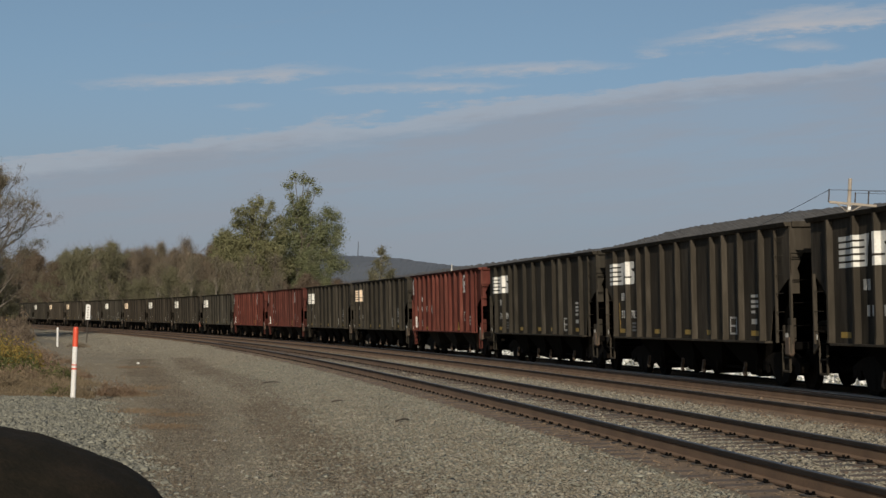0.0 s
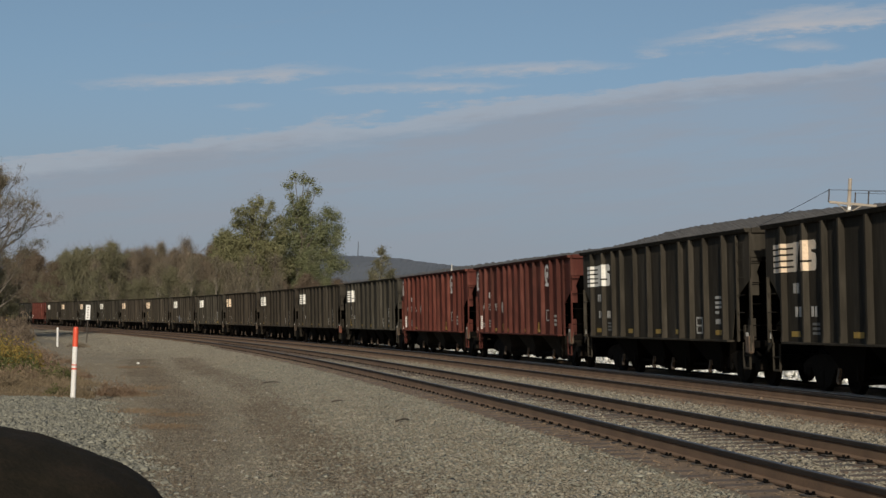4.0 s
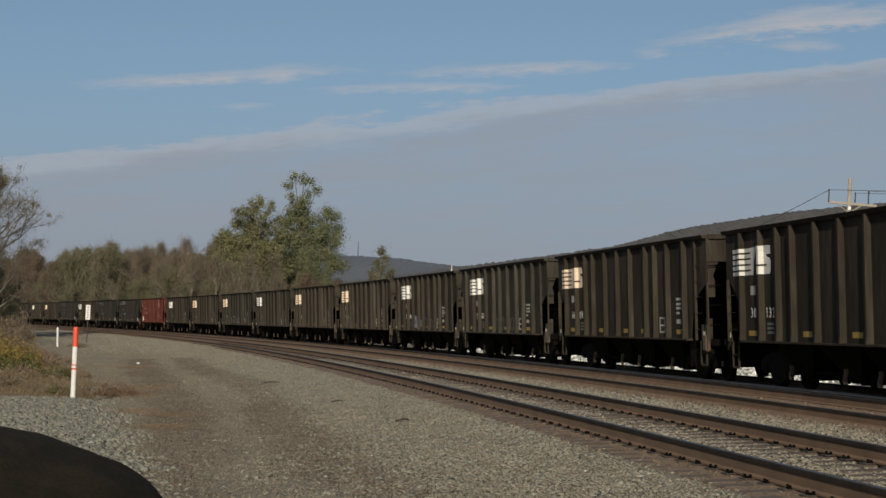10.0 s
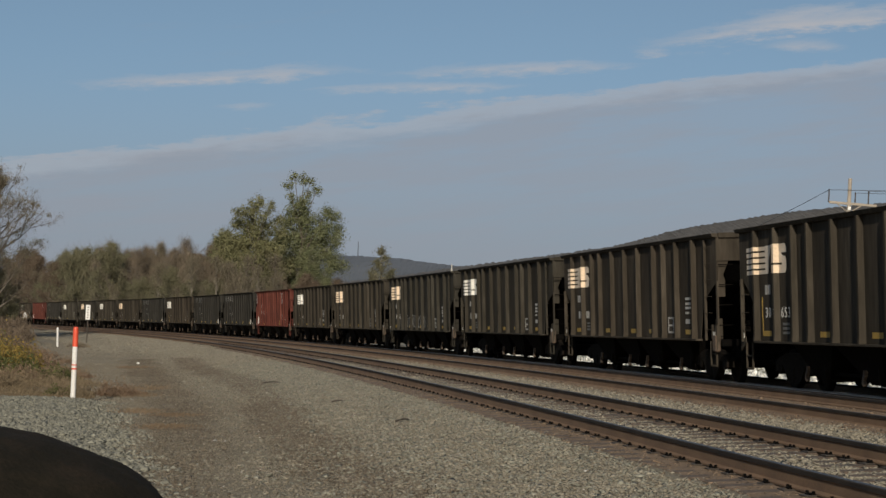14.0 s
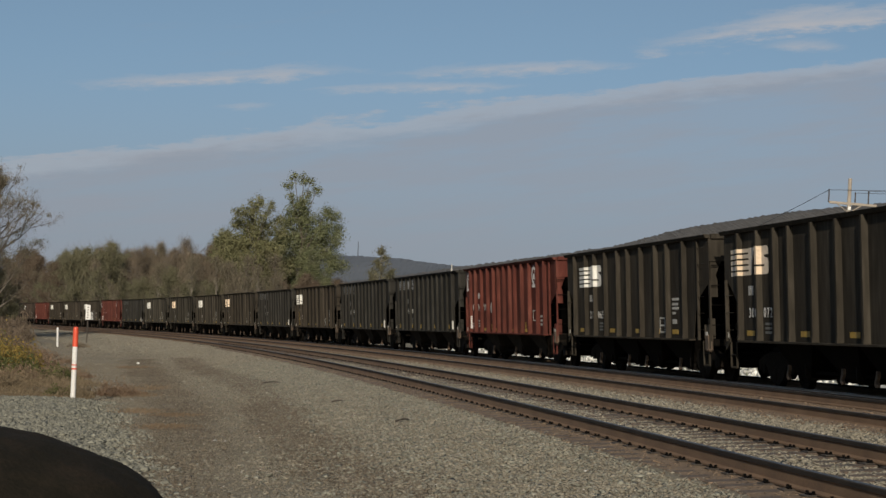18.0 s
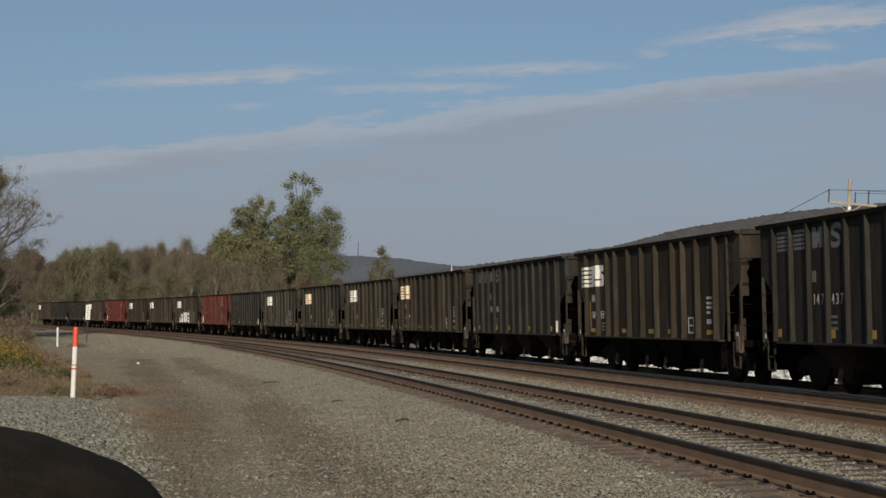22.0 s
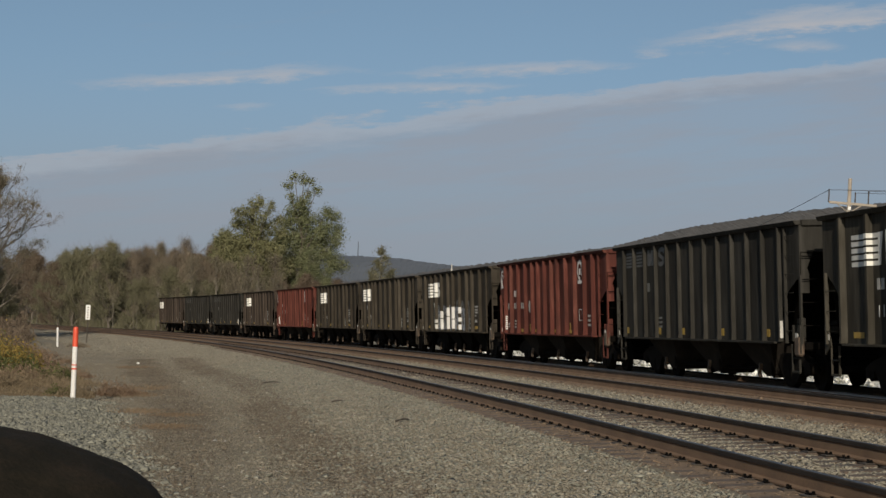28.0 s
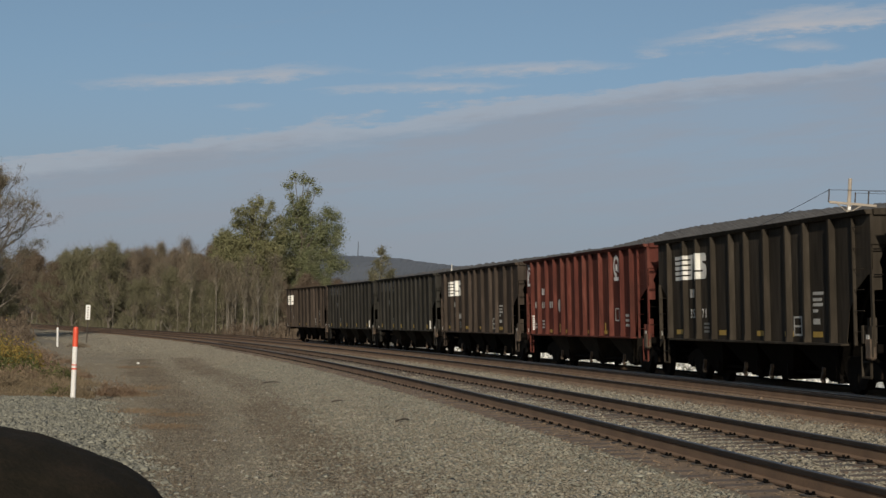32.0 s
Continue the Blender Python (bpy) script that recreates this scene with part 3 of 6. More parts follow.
# swept beds under the stones, rusty along the rails
def beds():
    bed = tagged(new("ballast_bed"), "tan crushed stone ballast stained rusty along the rails", "ballast", kind="structure")
    for i, (d0, z0) in enumerate(TRACKS):
        for sgn in (1, -1):
            d = d0 + sgn * GAUGE / 2
            prof = [(d + o, 0.0) for o in (-0.5, -0.25, 0, 0.25, 0.5)]
            ss = np.arange(-80, 300, 1.0)
            v, f = [], []
            for s in ss:
                for dd, _ in prof:
                    x, y, _t = on_line(s, dd)
                    v.append((x, y, 0))
            xy = np.array(v)
            z = ground_height(xy[:, 0], xy[:, 1]) + 0.006
            v = [(a, b, c) for (a, b, _z), c in zip(v, z)]
            n = len(prof)
            for a in range(len(ss) - 1):
                for b in range(n - 1):
                    f.append((a * n + b, a * n + b + 1, (a + 1) * n + b + 1, (a + 1) * n + b))
            part("rust_band", (v, f), M["rust_bed"], bed, "rust-brown stained ballast")


beds()
scatter("gravel_near", -46, 0, 9.0, 15.5, 560, (0.024, 0.062), M["stone"], 1, "tan crushed stone on the ballast shoulder", keep=lambda ss, dd, x, y, r: shoulder(ss, dd, x, y, r) & tan_bed(ss, dd, x, y, r))
scatter("gravel_middle", -46, 12, 5.2, 7.2, 340, (0.036, 0.082), M["stone"], 2, "tan crushed stone between two tracks", keep=tan_bed)
scatter("gravel_inside", -46, 12, 7.5, 8.8, 360, (0.036, 0.08), M["stone"], 3, "loose stones between the rails", keep=off_rails, lift=0.03)
scatter("gravel_rusty", -46, 20, 5.9, 9.6, 190, (0.03, 0.06), M["rust_stone"], 4, "rust-stained ballast stones along the rails", keep=rusty_bed)
scatter("gravel_rusty_far", -40, 40, 1.8, 5.6, 150, (0.035, 0.07), M["rust_stone"], 5, "rust-stained ballast stones on the middle track", keep=off_rails)
scatter("gravel_shoulder", 0, 60, 9.0, 13.5, 110, (0.05, 0.09), M["stone"], 6, "crushed stone shoulder farther along the line", keep=lambda ss, dd, x, y, r: shoulder(ss, dd, x, y, r) & tan_bed(ss, dd, x, y, r))
scatter("gravel_far", 40, 150, 8.9, 15.5, 30, (0.07, 0.15), M["stone"], 10, "crushed stone along the far curve", squash=0.35)
scatter("gravel_path", -46, 40, 11.0, 24, 9, (0.02, 0.05), M["pad"], 7, "scattered stones on the dirt path", keep=path_stones)
scatter("gravel_fines", -46, 16, 9.6, 24, 400, (0.014, 0.034), M["brown_stone"], 8, "fine brown gravel on the dirt path", keep=path_stones, lift=0.005)
scatter("gravel_mixed", -46, 10, 9.5, 13.6, 90, (0.03, 0.07), M["pad"], 15, "greyer stones strewn over the ballast shoulder", keep=shoulder, lift=0.008)

scatter("gravel_fines_far", 16, 75, 10.6, 24, 60, (0.03, 0.06), M["brown_stone"], 12, "fine brown gravel farther along the path", squash=0.35)


def ruts(ss, dd, x, y, rng):
    """Two wheel ruts along the path, deepest where they bend."""
    a = abs(dd - 12.1 - 0.18 * np.sin(ss * 0.17) - 0.08 * np.sin(ss * 0.9))
    b = abs(dd - 14.0 - 0.2 * np.sin(ss * 0.13 + 1) - 0.1 * np.sin(ss * 0.7))
    w = 0.7 + 0.3 * np.sin(ss * 0.35) * np.sin(ss * 0.13 + 0.7)
    return rng.random(len(dd)) < w * np.maximum(1 - smooth(a, 0.1, 0.75), 0.6 * (1 - smooth(b, 0.1, 0.9)))


scatter("rut_soil", -44, 25, 11.1, 15.1, 620, (0.014, 0.038), M["dark_soil"], 13, "dark damp soil crumbs in the path's wheel ruts", squash=0.4, keep=ruts, lift=0.012)
scatter("pale_stones", -44, 20, 9.6, 20, 2.2, (0.02, 0.045), M["faded"], 14, "scattered pale stones on the path and ballast", keep=off_rails)


def coarse_pad():
    rng = np.random.default_rng(9)
    n = 80000
    x, y = rng.uniform(-10.5, -1.5, n), rng.uniform(14, 36, n)
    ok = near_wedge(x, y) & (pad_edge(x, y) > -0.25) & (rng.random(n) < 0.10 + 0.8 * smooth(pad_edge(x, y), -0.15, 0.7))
    x, y = x[ok], y[ok]
    sz = rng.uniform(0.05, 0.105, len(x)) * np.where(rng.random(len(x)) < 0.03, 1.5, 1.0)
    z = ground_height(x, y) + 0.10 * smooth(pad_edge(x, y), 0, 1.2) + sz * 0.02
    tagged(soup("coarse_gravel", np.stack([x, y, z], 1), sz, M["pad"], rng, 0.58), "coarse blue-grey crushed stone spread beside the path", "gravel", kind="stuff")
    gx = np.arange(-12, -1.4, 0.3)
    gy = np.arange(12, 36.5, 0.3)

    def hgt(px, py):
        e = pad_edge(px, py)
        return ground_height(px, py) - 0.05 + 0.13 * smooth(e, 0.0, 1.2)
    tagged(grid_mesh("gravel_pad", gx, gy, hgt, M["pad_bed"]), "grey gravel pad beside the dirt path", "ground", kind="structure")


coarse_pad()


# added mound: its outline and dark colour replace a shadow-dark patch on the gravel
def heap():
    rng = random.Random(3)
    bm = fresh()
    rings = []
    nu, nv = 110, 44
    for j in range(nv + 1):
        q = j / nv * math.pi / 2
        ring = []
        for i in range(nu):
            a = i * 2 * math.pi / nu
            r = math.sin(q)
            px, py, pz = 2.62 * r * math.cos(a), 2.0 * r * math.sin(a), 0.895 * math.cos(q)
            k = 1 + 0.014 * noise.noise((px * 3, py * 3, pz * 3)) + 0.010 * noise.noise((px * 9, py * 9, pz * 9)) + 0.005 * noise.noise((px * 26, py * 26, pz * 26))
            ring.append(bm.verts.new((px * k, py * k, pz * k - 0.04)))
        rings.append(ring)
    for a, b in zip(rings, rings[1:]):
        for i in range(nu):
            bm.faces.new((a[i], b[i], b[(i + 1) % nu], a[(i + 1) % nu]))
    bmesh.ops.remove_doubles(bm, verts=bm.verts, dist=1e-4)
    ob = part("cinder_mound", bm, M["mound_dark"], at=pose(-4.62, 14.0, -0.58))
    for p in ob.data.polygons:
        p.use_smooth = True
    tagged(ob, "low rounded mound made up for a shadow-dark patch on the gravel", "heap")


heap()


def ties():
    rng = random.Random(11)
    proto = fresh()
    box(proto, -0.115, 0.115, -1.27, 1.27, -0.16, 0.0, bev=0.012)
    tie_me = bpy.data.meshes.new("tie")
    proto.to_mesh(tie_me)
    proto.free()
    tie_me.materials.append(M["tie"])
    proto = fresh()
    box(proto, -0.055, 0.055, -0.022, 0.022, 0.0, 0.014, bev=0.004)
    slab(proto, [(-0.055, 0.01), (-0.04, 0.01), (-0.05, 0.034), (-0.062, 0.032)], -0.012, 0.012)
    slab(proto, [(0.036, 0.01), (0.05, 0.01), (0.064, 0.03), (0.052, 0.034)], -0.012, 0.012)
    clip_me = bpy.data.meshes.new("rail_clip")
    proto.to_mesh(clip_me)
    proto.free()
    clip_me.materials.append(M["under"])
    proto = fresh()
    box(proto, -0.09, 0.09, -0.17, 0.17, 0.0, 0.009)
    plate_me = bpy.data.meshes.new("tie_plate")
    proto.to_mesh(plate_me)
    proto.free()
    plate_me.materials.append(M["iron"])
    track = {o.name: o for o in scene.objects if o.name.startswith("track_")}
    for name, (d0, z0), s0, s1 in (("track_3", TRACKS[2], -44, 55), ("track_2", TRACKS[1], -40, 40)):
        tr = track[name]
        s = s0
        while s < s1:
            m = line_pose(s + rng.uniform(-0.04, 0.04), d0 + rng.uniform(-0.05, 0.05), z0 + GAUGE / 2 * CANT - 0.166 + rng.uniform(-0.012, 0.0), CANT)
            ob = new("tie", tie_me)
            ob.parent = tr
            ob.matrix_basis = m @ pose(0, 0, 0, 0, 0, rng.uniform(-1.5, 1.5))
            for sgn in (1, -1):
                base = line_pose(s, d0, z0 + GAUGE / 2 * CANT, CANT) @ pose(0, sgn * GAUGE / 2, -0.166)
                if name == "track_3":
                    c = new("rail_clip", clip_me)
                    c.parent = tr
                    c.matrix_basis = base @ pose(rng.uniform(-0.03, 0.03), 0.10 + rng.uniform(0, 0.02), 0.006, 0, 0, rng.uniform(-12, 12))
                if name == "track_3" and s < 20:
                    c = new("tie_plate", plate_me)
                    c.parent = tr
                    c.matrix_basis = base @ pose(0, 0, -0.002)
            s += 0.53


ties()

# ---- things beside the line ----


def marker_post():
    x, y, z = -7.2, 35.58, -0.62
    m = empty("marker_post", "white plastic marker post with an orange top standing in gravel", "post", m=pose(x, y, z, 0, 0.4, 0))
    bm = fresh()
    tube(bm, [Vector((0, 0, 0)), Vector((0, 0, 1.11))], 0.05, 0.05, 20)
    part("shaft", bm, M["white"], m)
    bm = fresh()
    tube(bm, [Vector((0, 0, 1.11)), Vector((0, 0, 1.46)), Vector((0, 0, 1.485)), Vector((0, 0, 1.50))], 0.054, 0.050, 20)
    for v in bm.verts:
        if v.co.z > 1.48:
            k = 0.6 if v.co.z > 1.49 else 0.9
            v.co.x *= k
            v.co.y *= k
    part("cap", bm, M["orange"], m, "orange plastic sleeve")
    part("band", rod([(0, 0, 0.66), (0, 0, 0.69)], 0.0515, 20), M["orange"], m, "thin orange band")
    part("band", rod([(0, 0, 0.74), (0, 0, 0.76)], 0.0515, 20), M["orange"], m, "thin orange band")


def small_post():
    m = empty("marker_post", "short white marker post standing among dry weeds", "post", m=pose(-22.36, 105.5, -0.6, 0, -1.5, 0))
    part("shaft", rod([(0, 0, 0), (0, 0, 1.08)], 0.06, 12), M["white"], m)
    part("cap", rod([(0, 0, 1.08), (0, 0, 1.13)], 0.063, 12, 0.03), M["white"], m)


def line_sign():
    m = empty("line_sign", "narrow white trackside sign with dark characters on a black post", "sign", m=pose(-25.0, 127.6, -0.6, 0, 1.0, -3))
    part("post", boxed(-0.04, 0.04, -0.03, 0.03, 0, 2.66, bev=0.01), M["iron"], m)
    pl = part("panel", boxed(-0.16, 0.16, -0.06, -0.035, 1.64, 2.68, bev=0.01), M["white"], m)
    for i in range(5):
        z = 1.74 + i * 0.18
        part("character_bar", boxed(-0.06 + 0.02 * (i % 2), 0.05, -0.066, -0.061, z, z + 0.085), M["iron"], pl)


marker_post()
small_post()
line_sign()


def sticks():
    rng = random.Random(8)
    for px, py, ln, a in ((-4.06, 43.83, 0.42, 82), (-1.83, 32.65, 0.2, 85), (-0.51, 25.9, 0.26, 45)):
        z = float(ground_height(np.array([px]), np.array([py]))[0])
        u, v = math.sin(radians(a)) * ln / 2, math.cos(radians(a)) * ln / 2
        ob = part("stick", rod([(-u, -v, 0), (u * 0.2, v * 0.1, 0.03), (u, v, 0.02)], 0.018, 6, 0.01), M["iron"], at=pose(px, py, z + 0.03))
        tagged(ob, "short dark stick lying on the gravel", "stick", "sticks on the gravel")


sticks()


def lone_stone():
    bm = fresh()
    bmesh.ops.create_icosphere(bm, subdivisions=2, radius=0.075)
    for v in bm.verts:
        v.co *= 0.85 + 0.3 * noise.noise(v.co * 14)
        v.co.z *= 0.7
    x, y = -11.35, 68.0
    z = float(ground_height(np.array([x]), np.array([y]))[0])
    tagged(part("stone", bm, M["white"], at=pose(x, y, z + 0.03)), "single bright white stone lying on the dirt path", "stone")


lone_stone()


def leaf_soup(centres, sizes, rng, up=0.0, thin=0.6, out=None):
    """Small tilted quads as vertex and face arrays; up draws them upright, thin is their width, out the way that they face."""
    n = len(centres)
    u = rng.normal(size=(n, 3))
    u[:, 2] += up
    if out is not None:
        o = rng.normal(size=(n, 3)) * 0.32 + out
        o /= np.linalg.norm(o, axis=1)[:, None]
        u -= (u * o).sum(1)[:, None] * o
    u /= np.linalg.norm(u, axis=1)[:, None]
    w = np.cross(o, u) if out is not None else rng.normal(size=(n, 3))
    w -= (w * u).sum(1)[:, None] * u
    w /= np.linalg.norm(w, axis=1)[:, None]
    s = sizes[:, None]
    q = np.stack([centres - u * s, centres + w * s * thin, centres + u * s, centres - w * s * thin], 1)
    f = np.arange(n * 4).reshape(n, 4)
    return q.reshape(-1, 3), f


def mesh_from(name, v, f, material):
    me = bpy.data.meshes.new(name)
    n, k = f.shape
    me.vertices.add(len(v))
    me.vertices.foreach_set("co", np.asarray(v, float).ravel())
    me.loops.add(n * k)
    me.loops.foreach_set("vertex_index", f.ravel().astype(np.int32))
    me.polygons.add(n)
    me.polygons.foreach_set("loop_start", np.arange(0, n * k, k, dtype=np.int32))
    me.update(calc_edges=True)
    me.materials.append(material)
    return me


def boulders():
    """A bank of pale broken rock along the far side of the line."""
    rnd = random.Random(2)
    bank = strip("rubble_bank", -24, 72, 1.5, [(-9.4, -1.15), (-10.6, -0.6), (-12.2, 0.15), (-13.6, 0.62), (-15.4, 0.5), (-18.5, -1.6)], M["pale"])
    tagged(bank, "sloping bank of pale broken rock beyond the tracks", "bank", kind="structure")
    rng = np.random.default_rng(44)
    n = 5200
    ss, dd = rng.uniform(-23, 71, n), rng.uniform(-14.4, -9.8, n)
    x, y = line_points(ss, dd)
    sz = rng.uniform(0.14, 0.36, n)
    z = np.interp(dd, [-15.4, -13.6, -12.2, -10.6, -9.4], [0.5, 0.62, 0.15, -0.6, -1.15]) + sz * 0.15
    tagged(soup("rubble", np.stack([x, y, z], 1), sz, M["pale_stone"], rng, 0.8), "pale broken rock and rubble on the bank", "rubble", kind="stuff")
    n = 5000
    ss, dd = rng.uniform(-23, 71, n), rng.uniform(-13.8, -10.0, n)
    dd += 0.5 * np.sin(ss * 1.1)
    x, y = line_points(ss, dd)
    z = np.interp(dd, [-15.4, -13.6, -12.2, -10.6, -9.4], [0.5, 0.62, 0.15, -0.6, -1.15]) + rng.uniform(0.0, 0.3, n) * (0.5 + 0.5 * np.sin(ss * 2.3))
    v, f = leaf_soup(np.stack([x, y, z], 1), rng.uniform(0.05, 0.14, n), rng, 0.8, 0.4)
    tagged(new("bank_weeds", mesh_from("bank_weeds", v, f, M["weed_grey"])), "grey-green weeds growing between the pale rocks", "weeds", kind="stuff")
    protos = []
    for k in range(4):
        bm = fresh()
        bmesh.ops.create_icosphere(bm, subdivisions=2, radius=1.0)
        for v in bm.verts:
            n = v.co.normalized()
            q = Vector((round(n.x * 1.6) / 1.6, round(n.y * 1.6) / 1.6, round(n.z * 1.6) / 1.6))
            v.co = n.lerp(q, 0.6) * (0.85 + 0.3 * noise.noise(n * 1.7 + Vector((k * 5, 0, 0))))
            v.co.z *= 0.8
        ob = part("boulder", bm, M["pale"])
        protos.append(tagged(ob, "pale sunlit limestone boulder beyond the tracks", "boulder", "bank of pale boulders beyond the tracks"))
    s, k = -14.0, 0
    while s < 66:
        x, y, t = on_line(s, -13.2 + rnd.uniform(-0.6, 0.6))
        r = rnd.uniform(0.3, 0.55)
        m = pose(x, y, 0.46 + 0.3 * r, rnd.uniform(-15, 15), rnd.uniform(-15, 15), rnd.uniform(0, 360))
        ob = protos[k] if k < 4 else copy_thing(protos[rnd.randrange(4)], Matrix())
        ob.matrix_basis = m @ Matrix.Diagonal((r * 1.25, r, r, 1))
        k += 1
        s += rnd.uniform(1.2, 2.6)


boulders()


def utility_pole():
    m = empty("utility_pole", "weathered wooden utility pole with a tilted crossarm and insulators", "pole", m=pose(30.2, 136.0, -1.4, 0, 1.8, 0))
    part("shaft", rod([(0, 0, 0), (0, 0, 14.75)], 0.2, 10, 0.14), M["pole"], m)
    part("crossarm", boxed(-1.85, 1.75, -0.07, 0.07, 12.74, 12.93, bev=0.02), M["pole"], m, at=pose(0, 0, 0, 0, 1.5, 0))
    part("brace", rod([(0.1, -0.1, 12.2), (0.9, -0.1, 12.72)], 0.04, 6), M["pole"], m)
    part("brace", rod([(-0.1, -0.1, 12.2), (-0.9, -0.1, 12.76)], 0.04, 6), M["pole"], m)
    for x, h in ((-1.55, 0.95), (0.45, 0.8), (1.45, 0.95)):
        ins = part("insulator", rod([(x, 0, 12.85 - x * 0.03), (x, 0, 12.85 + h)], 0.055, 8, 0.045), M["iron"], m)
        part("insulator_cap", rod([(x, 0, 12.83 + h), (x, 0, 12.91 + h)], 0.065, 8), M["iron"], ins)
    part("label_plate", boxed(-0.12, 0.12, -0.2, -0.17, 12.35, 12.6), M["white"], m)
    for i, (x0, z0) in enumerate(((-1.5, 13.85), (0.5, 13.65), (1.5, 13.8))):
        for name, ex, ey, ez in (("wire", -26.0, 190.0, 1.5), ("wire", 60.0, -6.0, 1.5)):
            if ex < 0 and i:
                continue
            pts = []
            for j in range(17):
                u = j / 16 * (0.55 if ex < 0 else 1.0)
                sag = -6.0 * 4 * u * (1 - u) if ex < 0 else -0.4 * 4 * u * (1 - u)
                pts.append((30.2 + x0 + 0.4 + (ex + 0) * u, 136 + ey * u, -1.4 + z0 + ez * u + sag))
            w = part("wire", rod(pts, 0.022 if i == 0 else 0.016, 5), M["wire"])
            tagged(w, "thin dark overhead wire tied to the utility pole", "wire", "wires at the utility pole")


utility_pole()


def pale_mast():
    m = empty("pale_mast", "slender white painted mast standing beyond the train", "mast", m=pose(0.78, 200, -1.5, 0, 1.5, 0))
    part("shaft", rod([(0, 0, 0), (0, 0, 9.3)], 0.13, 10, 0.1), M["faded"], m)
    part("cap", rod([(0, 0, 9.3), (0, 0, 9.9)], 0.07, 8, 0.04), M["faded"], m)


pale_mast()

# ---- hills ----


def ridge(name, y0, depth, xs, zs, bumps, bump_size, material, label, step):
    gx = np.arange(xs[0], xs[-1] + 1, step)
    rows = np.linspace(0, 1, 14)
    v, f = [], []
    rng = np.random.default_rng(4)
    for r in rows:
        prof = math.sin(min(1.0, r / 0.75) * math.pi / 2) if r < 0.75 else 1 - (r - 0.75) * 1.4
        for x in gx:
            h = float(np.interp(x, xs, zs)) * prof
            b = noise.noise((x / bump_size, r * 30, 0.3)) + 0.6 * noise.noise((x / bump_size * 2.7, r * 70, 1.7))
            v.append((x, y0 + depth * r, h + b * bumps * (0.3 + r) - 2))
    n = len(gx)
    for i in range(len(rows) - 1):
        for j in range(n - 1):
            f.append((i * n + j, i * n + j + 1, (i + 1) * n + j + 1, (i + 1) * n + j))
    ob = part(name, (v, f), material)
    return tagged(ob, label, "hill", kind="structure")


ridge("backdrop_hill", 900, 400, [-150, -40, 6, 62, 110, 155, 180, 224, 268, 295, 420, 700, 1100], [20, 36, 44, 53, 61, 74, 79, 87, 92.5, 95.5, 106, 115, 90], 0.95, 1.7, M["hill_near"], "brown wooded hillside behind the train", 0.8)
ridge("backdrop_hill", 3000, 700, [-1600, -900, -500, -230, -92, 7, 150, 400, 900, 1700], [60, 70, 90, 143, 141, 130, 122, 118, 110, 90], 2.2, 9.0, M["hill_far"], "wooded hill on the horizon with blue haze put into its colour", 4.0)


def hill_mast():
    m = empty("radio_mast", "thin grey radio mast on the distant hill", "mast", m=pose(-165, 3500, 136))
    # the mast takes the far hill's haze-tinted colour
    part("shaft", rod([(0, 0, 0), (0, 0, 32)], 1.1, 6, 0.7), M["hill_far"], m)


hill_mast()

# ---- trees and weeds ----


